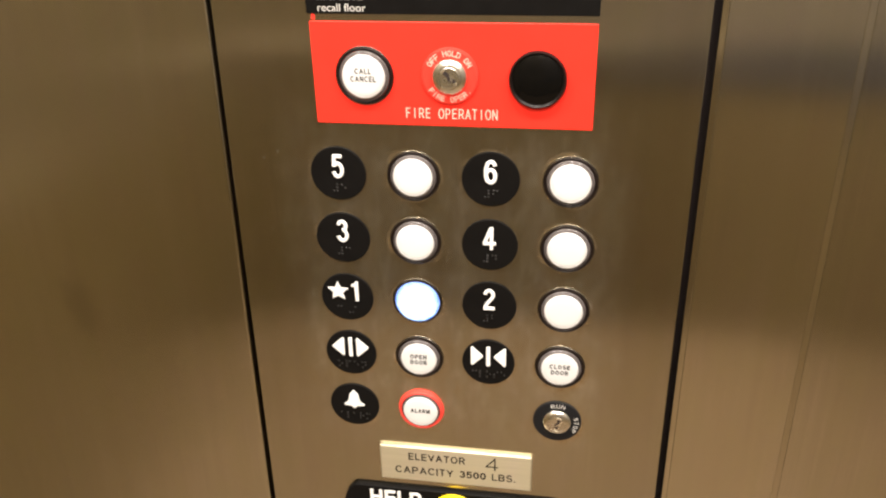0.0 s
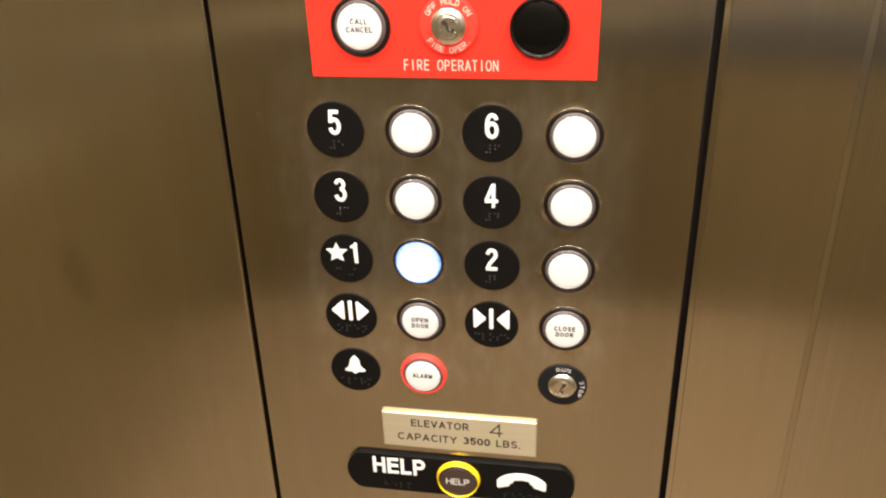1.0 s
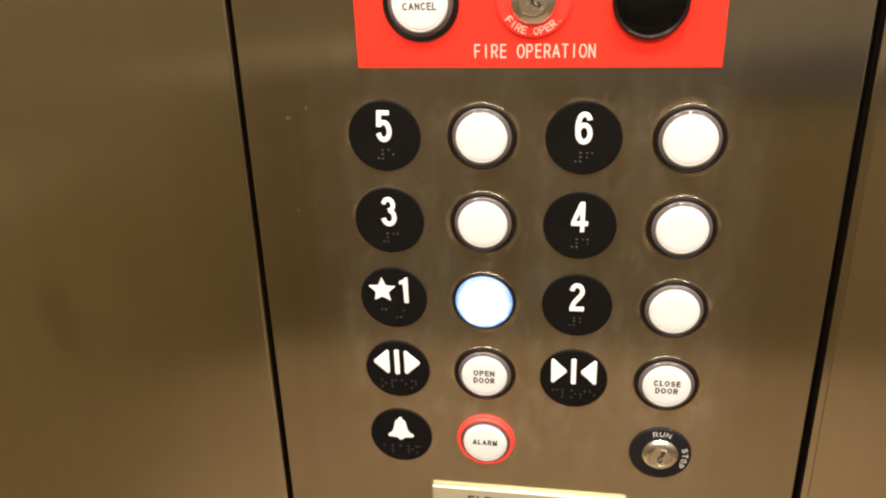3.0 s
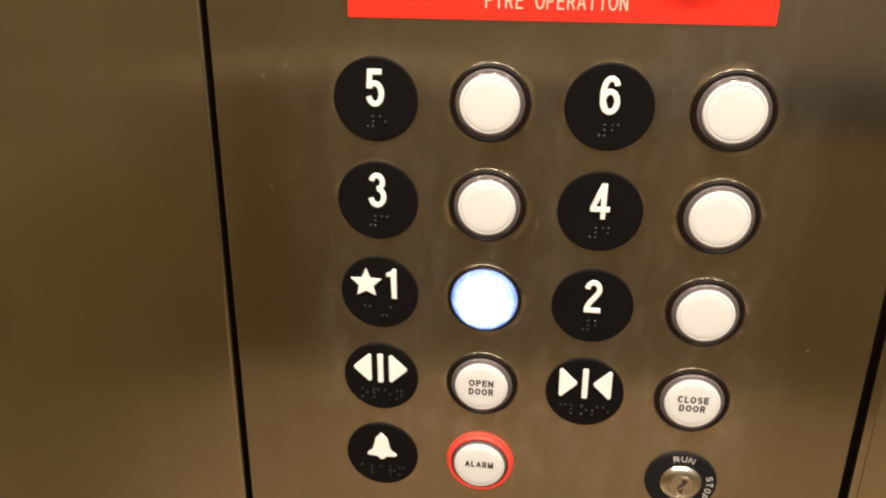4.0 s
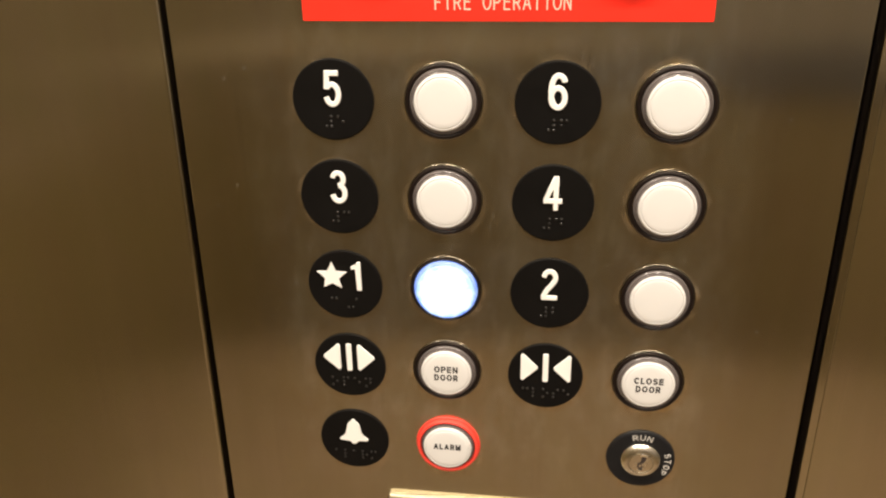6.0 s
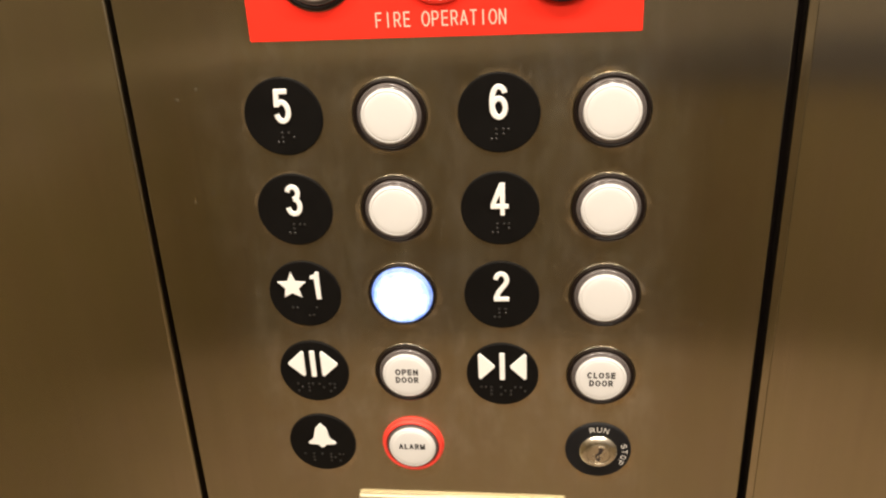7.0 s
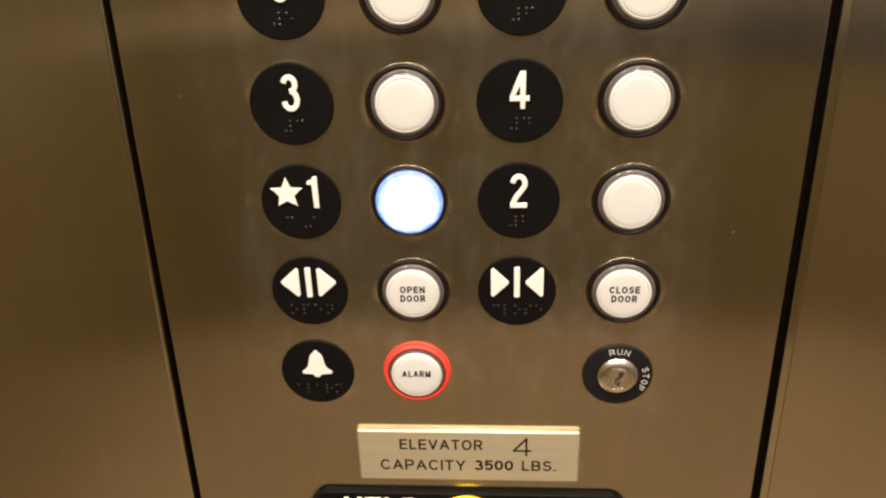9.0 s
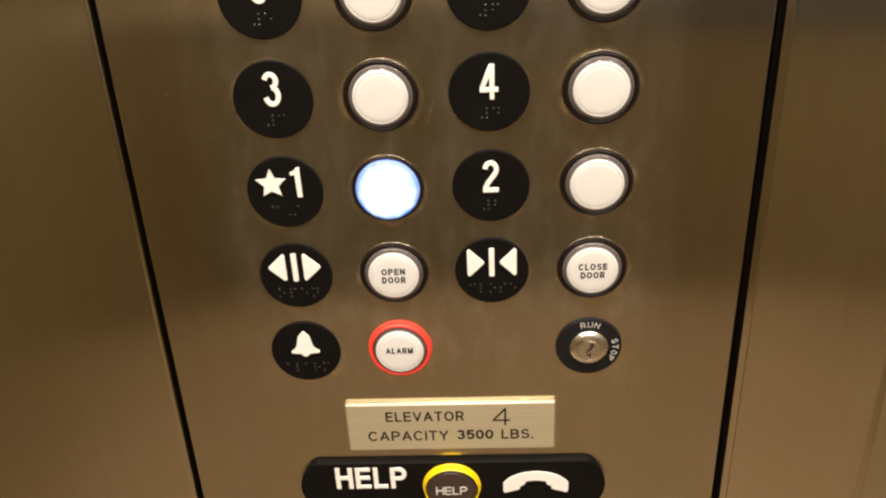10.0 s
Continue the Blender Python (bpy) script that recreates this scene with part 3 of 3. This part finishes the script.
# Lighter section added out of view, to brighten what the right steel mirrors.
shell("trim_rear_brightener", 0.42, EAST - 0.02, REAR, REAR + 0.010, 0.0, 0.755, WOOD_RIGHT, "lighter golden brown section low on the rear wall, added unseen to brighten the steel's reflection", "wall panel")
# Unseen dark bands, added so the steel mirrors a dark stripe at upper right.
shell("trim_rear_dark_band", 0.142, EAST - 0.022, REAR, REAR + 0.02, 0.757, 0.872, DARK_BAND, "unseen dark grey band on the rear wall, added for its reflection in the steel", "bumper rail")
shell("trim_right_dark_band", EAST - 0.02, EAST, REAR + 0.03, -0.1, 0.757, 0.872, DARK_BAND, "unseen dark grey band on the side wall, added to carry on the mirrored band", "bumper rail")

for lx, ly in LAMPS:
    lamp = new("downlight")
    lamp.matrix_basis = pose(lx, ly, CEIL)
    tagged(lamp, "round recessed warm white ceiling downlight", "ceiling lamp", "ceiling downlights")
    ring = lathe([(92, 0), (92, 5), (78, 6), (76, 0)], 40)
    bmesh.ops.rotate(ring, verts=ring.verts, cent=(0, 0, 0), matrix=Matrix.Rotation(radians(-90), 3, "X"))
    part("trim_ring", ring, RIM, lamp)
    disc = lathe([(76, 0.5), (76, 1.5), (0, 1.5)], 40, False)
    bmesh.ops.rotate(disc, verts=disc.verts, cent=(0, 0, 0), matrix=Matrix.Rotation(radians(-90), 3, "X"))
    part("diffuser", disc, LAMP_MAT, lamp, "glowing frosted diffuser")

# ---------------------------------------------------------------- fittings of the panel
ROW = [1176.2, 1128.8, 1081.6, 1034.2, 986.7]
BTN_X = [(-24.7, 77.6), (-24.9, 77.4), (-25.2, 77.1), (-25.5, 76.5), (-25.6, 76.4)]


def tactile_plate(x, z, label, marks, dots, dot_pitch=5.6):
    """A round black plate with raised white marks and braille."""
    ob = thing("tactile_plate", x, z, label, "tactile plate", "tactile plates")
    part("disc", lathe([(0, -1.15), (18.3, -1.15), (18.8, -0.95), (19.05, -0.5), (19.05, 0.3), (0, 0.3)], 72, False), BLACK, ob)
    for name, bm in marks:
        part(name, bm, INK_WHITE, ob, "raised white mark")
    if dots:
        tagged(part("braille", braille(dots, 0.3, -9.9, -1.1, dot_pitch), DOTS, ob, "black braille dots"), kind="stuff")
    return ob


def polygon(points, y=-1.1, depth=0.8, bevel=0.25):
    return slab(points, y + 0.05, y - depth, bevel)


def star(cx, cz, r):
    return [(cx + rr * math.cos(radians(90 + 36 * i)), cz + rr * math.sin(radians(90 + 36 * i))) for i in range(10) for rr in ((r, r * 0.44)[i % 2],)]


def digit(ch):
    """Centre lines of a condensed rounded numeral, in millimetres from the plate's centre."""
    if ch == "2":
        return [(True, bow(0, 8.9, 2.75, 3.5, 172, -20, 8) + [(1.0, 5.2), (-1.2, 2.3), (-2.7, -0.9)]), (False, [(-3.9, -1.8), (3.8, -1.8)])]
    if ch == "3":
        return [(True, bow(0, 9.2, 2.6, 3.2, 165, -85)), (True, bow(0, 2.2, 3.0, 4.0, 85, -170, 10))]
    if ch == "4":
        return [(False, [(1.3, -3.0), (1.3, 13.6)]), (False, [(1.2, 12.9), (-3.4, 2.2)]), (False, [(-4.4, 1.5), (4.2, 1.5)])]
    if ch == "5":
        return [(False, [(3.3, 12.4), (-2.9, 12.4)]), (False, [(-1.9, 13.4), (-2.5, 5.2)]), (True, bow(0, 2.75, 2.95, 4.55, 140, -165, 10))]
    return [(True, bow(0, 9.2, 2.8, 3.2, 8, 90, 4)[:-1] + bow(0, 5.3, 3.05, 7.1, 90, 262, 10)), (True, bow(0, 2.55, 3.0, 4.35, 250, -110, 14))]


def numeral(ch):
    return ("numeral", strokes(digit(ch)))


BELL_HALF = [(0, 13.4), (0.9, 13.1), (1.2, 12.1), (2.5, 11.3), (3.3, 9.8), (3.8, 7.4), (4.2, 4.6), (5.4, 2.6), (7.3, 1.3), (7.9, 0.3), (7.3, -0.5), (2.1, -0.5), (1.7, -1.8), (0.9, -2.5), (0, -2.7)]
BELL = BELL_HALF + [(-x, z) for x, z in BELL_HALF[-2:0:-1]]
ONE = [(8.7, 13.2), (6.9, 13.2), (6.3, 11.9), (3.8, 10.8), (3.8, 9.0), (6.2, 9.8), (6.2, -2.5), (8.7, -2.5)]


def arrow(x_tip, x_base):
    """A door arrow with blunted corners."""
    d = 0.9 if x_base > x_tip else -0.9
    return [(x_tip, 5.9), (x_tip, 4.7), (x_base - 1.3 * d, -2.6), (x_base, -1.7), (x_base, 12.3), (x_base - 1.3 * d, 13.2)]


tactile_plate(-75.6, ROW[0], "round black plate with white raised numeral five and braille", [numeral("5")], "#e")
tactile_plate(26.3, ROW[0], "round black plate with white raised numeral six and braille", [numeral("6")], "#f")
tactile_plate(-75.9, ROW[1], "round black plate with white raised numeral three and braille", [numeral("3")], "#c")
tactile_plate(25.8, ROW[1], "round black plate with white raised numeral four and braille", [numeral("4")], "#d")
tactile_plate(-76.4, ROW[2], "round black plate with white star and numeral one", [("star", polygon(star(-6.2, 5.0, 8.0))), ("numeral", polygon(ONE))], "c -a", 4.2)
tactile_plate(25.7, ROW[2], "round black plate with white raised numeral two and braille", [numeral("2")], "#b")
tactile_plate(-76.9, ROW[3], "round black plate with white open door arrows",
              [("arrow", polygon(arrow(-13.6, -4.6))), ("bar", polygon(box_outline(-1.4, 1.4, -2.9, 13.4, 0.7, 3))), ("arrow", polygon(arrow(13.4, 4.4)))], "open", 6.0)
tactile_plate(25.2, ROW[3], "round black plate with white close door arrows",
              [("arrow", polygon(arrow(-4.0, -12.6))), ("bar", polygon(box_outline(-1.4, 1.4, -2.8, 13.6, 0.7, 3))), ("arrow", polygon(arrow(4.2, 12.8)))], "close", 5.2)
tactile_plate(-77.5, ROW[4], "round black plate with white alarm bell symbol", [("bell", polygon(BELL))], "alarm", 5.0)


def push_button(x, z, label, lines=(), ring_mat=BEZEL, rim_mat=RIM, face_mat=WHITE, collar_mat=COLLAR, ink=GREY_INK, name="push_button", group="panel push buttons",
                big=1.0, ring_label="", face_r=12.95, wall_r=15.45, y=0.0, proud=1.8, tall=4.4, weight=0.80):
    """A round push button: polished lip, black ring, clear collar with a step, and a domed face with a groove near its edge."""
    k = big
    ob = thing(name, x, z, label, "push button", group, y)
    f, w = face_r * k, wall_r * k
    part("rim", lathe([(17.0 * k, 0.3), (18.1 * k, 0.3), (18.05 * k, -0.25), (17.8 * k, -0.62), (17.45 * k, -0.75), (17.15 * k, -0.6), (17.0 * k, -0.3)], 72), rim_mat, ob, "thin lip round the button")
    part("ring", lathe([(w, 0.3), (17.1 * k, 0.3), (17.1 * k, -proud * 0.7), (16.95 * k, -proud * 0.9), (16.6 * k, -proud), (w + 0.55, -proud), (w + 0.15, -proud * 0.85), (w, -proud * 0.4)], 72), ring_mat, ob, ring_label)
    part("collar", lathe([(w - 0.2, 0.3), (w - 0.2, -tall * 0.28), (w - 0.45, -tall * 0.46), (w - 0.9, -tall * 0.55), (w - 1.15, -tall * 0.50), (f + 1.0, -tall * 0.52), (f + 0.85, -tall * 0.70), (f + 0.55, -tall * 0.76), (f + 0.3, -tall * 0.66), (f - 0.2, -tall * 0.66), (0, -tall * 0.66)], 72, False),
         collar_mat, ob, "smoky translucent collar")
    face = part("face", lathe([(f + 0.25, -tall * 0.55), (f + 0.2, -tall * 0.74), (f - 0.15, -tall * 0.86), (f - 0.7, -tall * 0.93), (f - 1.0, -tall * 0.93), (f - 1.15, -tall * 0.86), (f - 1.35, -tall * 0.86), (f - 1.6, -tall * 0.95),
                               (f - 2.3, -tall * 0.99), (f * 0.7, -tall), (f * 0.45, -tall - 0.12), (0, -tall - 0.18)], 72, False), face_mat, ob)
    for text, z0, z1, wide in lines:
        part("lettering", words(text, -wide / 2, wide / 2, z0, z1, -tall - 0.1, weight, 0.12, 0.75), ink, face, "small printed words")
    return ob


for r in (0, 1):
    for x in BTN_X[r]:
        push_button(x, ROW[r], "round white unlit floor button in a black ring")
push_button(BTN_X[2][0], ROW[2], "round floor button glowing bluish white", face_mat=LIT, collar_mat=LIT_SIDE, face_r=14.0, wall_r=15.95)
push_button(BTN_X[2][1], ROW[2], "round white unlit floor button in a black ring")
push_button(BTN_X[3][0], ROW[3], "white door open button in a black ring", [("OPEN", 1.0, 4.7, 12.2), ("DOOR", -3.8, -0.1, 12.2)])
push_button(BTN_X[3][1], ROW[3], "white door close button in a black ring", [("CLOSE", 1.0, 4.7, 14.4), ("DOOR", -3.8, -0.1, 12.2)])
push_button(BTN_X[4][0], ROW[4] + 0.6, "white alarm button in a bright red ring", [("ALARM", -0.3, 3.4, 14.6)], ring_mat=RED_RING, rim_mat=RED_RING, big=0.965, ring_label="bright red plastic ring", proud=3.2, tall=5.1, wall_r=15.2, face_r=13.3)


def lock_core(ob, r, depth, turn):
    """A nickel lock cylinder: sloping collar, turned core set in a groove, zigzag keyhole with small bright bits at its
    ends.
    """
    d = depth
    body = part("lock_cylinder", lathe([(r, -0.4), (r, -d * 0.42), (r * 0.98, -d * 0.55), (r * 0.90, -d * 0.72), (r * 0.80, -d * 0.86), (r * 0.70, -d * 0.95), (r * 0.64, -d * 0.97), (r * 0.62, -d * 0.86), (r * 0.60, -d * 0.84), (0, -d * 0.84)], 56, False), CHROME, ob, "worn nickel lock cylinder")
    core = lathe([(r * 0.585, -d * 0.80), (r * 0.585, -d * 0.96), (r * 0.55, -d), (0, -d)], 48, False)
    part("lock_core", core, CHROME, body, "turned nickel core")
    c, s = math.cos(radians(turn)), math.sin(radians(turn))
    h, k = r * 0.42, r * 0.13

    def turned(pts):
        return [(x * c - z * s, x * s + z * c) for x, z in pts]
    slot = [(-0.3, -h), (1.0, -h), (1.1, -0.5 * h), (0.2, -0.15 * h), (1.2, 0.25 * h), (1.5, 0.7 * h), (1.3, h), (-0.2, h), (-0.3, 0.6 * h), (-0.1, 0.3 * h), (-1.1, -0.1 * h), (-1.0, -0.5 * h), (-0.5, -0.7 * h)]
    part("keyhole", slab(turned([(x * k, z) for x, z in slot]), -d * 0.9, -d - 0.06), DARK, body, "dark zigzag keyhole")
    part("bright_bit", slab(turned([(-0.9, h * 1.02), (2.1, h * 1.02), (2.2, h * 1.28), (-0.9, h * 1.28)]), -d * 0.9, -d - 0.22, 0.12), BRIGHT, body, "small bright metal bit at the top of the keyhole")
    part("bright_bit", slab(turned([(-1.0, -h * 1.28), (0.8, -h * 1.28), (0.9, -h * 0.98), (-0.9, -h * 0.98)]), -d * 0.9, -d - 0.22, 0.12), BRIGHT, body, "small bright metal bit at the foot of the keyhole")
    part("pin", slab(turned([(-0.5, -h * 0.6), (0.4, -h * 0.6), (0.5, -h * 0.25), (-0.4, -h * 0.2)]), -d * 0.9, -d - 0.12, 0.08), BRIGHT, body, "shiny pin in the keyhole")


run_stop = thing("key_switch", BTN_X[4][1], ROW[4] - 0.3, "run and stop key switch with nickel lock on a black disc", "key switch")
part("disc", lathe([(0, -1.5), (16.7, -1.5), (17.5, -1.1), (17.8, -0.4), (17.8, 0.3), (0, 0.3)], 72, False), SLATE, run_stop)
lock_core(run_stop, 10.4, 4.6, -10)
part("lettering", arc_letters("RUN", 14.0, 104, 73, 3.3, 2.7, -1.45, weight=0.42), PALE_INK, run_stop, "white word at the top of the disc")
part("lettering", arc_letters("STOP", 14.2, 14, -31, 3.2, 2.5, -1.45, weight=0.42), PALE_INK, run_stop, "white word running down the disc's edge")

# rating plate
rating = thing("rating_plate", -0.3, 934.8, "pale metal rating plate with engraved dark lettering", "name plate")
part("plate", slab(box_outline(-59.4, 59.4, -16.6, 16.6, 1.0, 3), 0.3, -3.2, 1.1, 3), NAMEPLATE, rating)
part("lettering", words("ELEVATOR", -36.6, 7.9, 4.4, 11.2, -3.18, 1.1, 0.05), ENGRAVED, rating, "engraved dark words")
part("lettering", words("4", 23.9, 33.9, 0.8, 12.9, -3.18, 1.1, 0.05), ENGRAVED, rating, "large engraved numeral")
part("lettering", words("CAPACITY", -47.6, -1.4, -9.4, -2.4, -3.18, 1.1, 0.05), ENGRAVED, rating, "engraved dark words")
part("lettering", words("3500", 3.4, 24.3, -9.0, -2.2, -3.18, 1.35, 0.05, 0.5), ENGRAVED, rating, "bold dark number")
part("lettering", words("LBS.", 28.9, 47.0, -9.0, -2.2, -3.18, 1.1, 0.05), ENGRAVED, rating, "engraved dark words")

# help plate
help_plate = thing("help_plate", -1.3, 890.7, "long black rounded plate with white help word and handset symbol", "help plate")
ends = []
for sx in (1, -1):
    for i in range(15):
        a = radians(-60 + 120 * i / 14)
        ends.append((sx * (68.0 + 22.2 * math.cos(a)), -0.1 + sx * 18.9 * math.sin(a) / math.sin(radians(60))))
part("plate", slab(ends, 0.3, -3.4, 1.2, 2), BLACK, help_plate)
part("lettering", words("HELP", -68.7, -26.4, -0.7, 15.0, -3.35, 2.75, 0.55, 0.6), INK_WHITE, help_plate, "raised white word")
hs = []
for i in range(17):
    a = radians(158 - 136 * i / 16)
    hs.append((50.5 + 20.6 * math.cos(a), -6.0 + 13.6 * math.sin(a)))
hs += [(69.6, -7.4), (68.4, -8.3), (59.8, -5.6), (60.0, -3.2), (57.2, -2.2), (56.3, 0.8), (50.5, 1.5), (44.7, 0.8), (43.8, -2.2), (41.0, -3.2), (41.2, -5.6), (32.6, -8.3), (31.4, -7.4)]
part("handset", slab([(x - 1.0, z + 3.1) for x, z in hs], -3.35, -4.2, 0.25), INK_WHITE, help_plate, "raised white telephone handset")
tagged(part("braille", braille("help", -49, -12.6, -3.35, 6.2), DOTS, help_plate, "black braille dots"), kind="stuff")
tagged(part("braille", braille("phone", 50, -13.2, -3.35, 6.2), DOTS, help_plate, "black braille dots"), kind="stuff")

push_button(-1.3, 890.8, "dark brown help button in a bright yellow ring", [("HELP", -2.9, 3.1, 18.4)], ring_mat=YELLOW, rim_mat=YELLOW, big=0.955, face_mat=BROWN_FACE, collar_mat=BROWN_FACE,
            ink=PALE_INK, name="help_button", group="help controls", ring_label="bright yellow plastic ring", face_r=15.2, wall_r=16.1, y=-0.0034, proud=4.3, tall=4.0, weight=0.8)

# blinking indicator disc
ind = thing("indicator_disc", -1.3, 846.4, "round black disc with white curved words and small lamp", "indicator")
part("disc", lathe([(0, -1.3), (17.9, -1.3), (18.6, -0.9), (18.8, -0.3), (18.8, 0.3), (0, 0.3)], 72, False), BLACK, ind)
part("lettering", arc_letters("BLINKING", 14.6, 150, 30, 3.9, 3.0, -1.28, weight=0.6), PALE_INK, ind, "white curved word")
part("lettering", arc_letters("INDICATES", 9.3, 166, 14, 3.2, 2.2, -1.28, weight=0.5), PALE_INK, ind, "white curved word")
part("lamp", lathe([(0, -2.6), (1.4, -2.4), (2.2, -1.8), (2.4, -1.0), (0, -1.0)], 32, False), GREEN_LED, ind, "small dark green unlit lamp")

# fire operation plate
fire = thing("fire_plate", 1.0, 1243.8, "bright red fire operation plate with white lettering", "sign plate")
part("plate", slab(box_outline(-87.4, 88.2, -32.3, 32.3, 0.6, 2), 0.3, -0.9, 0.2, 1), RED, fire)
part("lettering", words("FIRE OPERATION", -29.4, 29.9, -27.5, -20.9, -0.88, 0.62, 0.06, 1.6, even=True), PINK_INK, fire, "worn pinkish white words")

push_button(-53.2, 1242.8, "white call cancel button in a black ring on red plate", [("CALL", 2.1, 5.7, 10.6), ("CANCEL", -2.8, 0.8, 16.4)], weight=0.66, big=1.045, y=-0.0009)

fk = thing("fire_key_switch", 0.8, 1243.6, "fire key switch with nickel lock on worn red disc", "key switch")
fk.location.y = -0.0009
part("disc", lathe([(0, -1.6), (16.4, -1.6), (17.6, -1.2), (18.0, -0.3), (18.0, 0.2), (0, 0.2)], 72, False), RED_DISC, fk, "worn red disc with curved words")
lock_core(fk, 11.2, 5.2, 50)
part("lettering", arc_letters("OFF HOLD ON", 14.4, 148, 32, 3.6, 2.5, -1.58, weight=0.5), PINK_INK, fk, "worn curved words")
part("lettering", arc_letters("FIRE OPER.", 14.4, 218, 322, 3.6, 2.5, -1.58, outward=False, weight=0.5), PINK_INK, fk, "worn curved words")

hat = thing("fire_indicator", 54.8, 1242.8, "unlit glossy black round fire indicator lens", "indicator")
hat.location.y = -0.0009
part("ring", lathe([(15.2, 0.2), (17.6, 0.2), (17.6, -2.6), (17.2, -3.4), (16.6, -3.5), (15.6, -2.4)], 72), BEZEL, hat, "black ring")
part("lens", lathe([(15.6, -0.6), (15.4, -2.2), (13.0, -3.2), (8.0, -4.0), (0, -4.3)], 72, False), GLOSS_BLACK, hat, "glossy black lens")

# black notice plate above it
notice = thing("notice_plate", 1.0, 1301.0, "black notice plate with small white lettering", "sign plate")
part("plate", slab(box_outline(-88.6, 88.6, -20.4, 20.4, 0.6, 2), 0.3, -0.9, 0.2, 1), BLACK, notice)
part("lettering", letters("recall floor", -81.1, -50.9, -18.9, -14.3, -0.88, 0.06, 0.0), PALE_INK, notice, "small white words")
for bx0, bx1 in ((-81.8, -70.0), (-67.8, -60.6), (-58.4, -53.0)):
    part("lettering_bar", slab(box_outline(bx0, bx1, -11.8, -9.2), -0.85, -0.94), PALE_INK, notice, "plain pale bar of small print")
chip = new("paint_chip", mesh_of(slab([(-1.3, -1.6), (0.9, -1.9), (1.5, 0.2), (0.5, 2.1), (-0.9, 1.7)], 0.1, -0.35, 0.15), "paint_chip", RED_DISC))
chip.matrix_basis = pose(-0.0838, 0, 1.2788)
tagged(chip, "small flake of orange red paint on the steel", "paint flake")
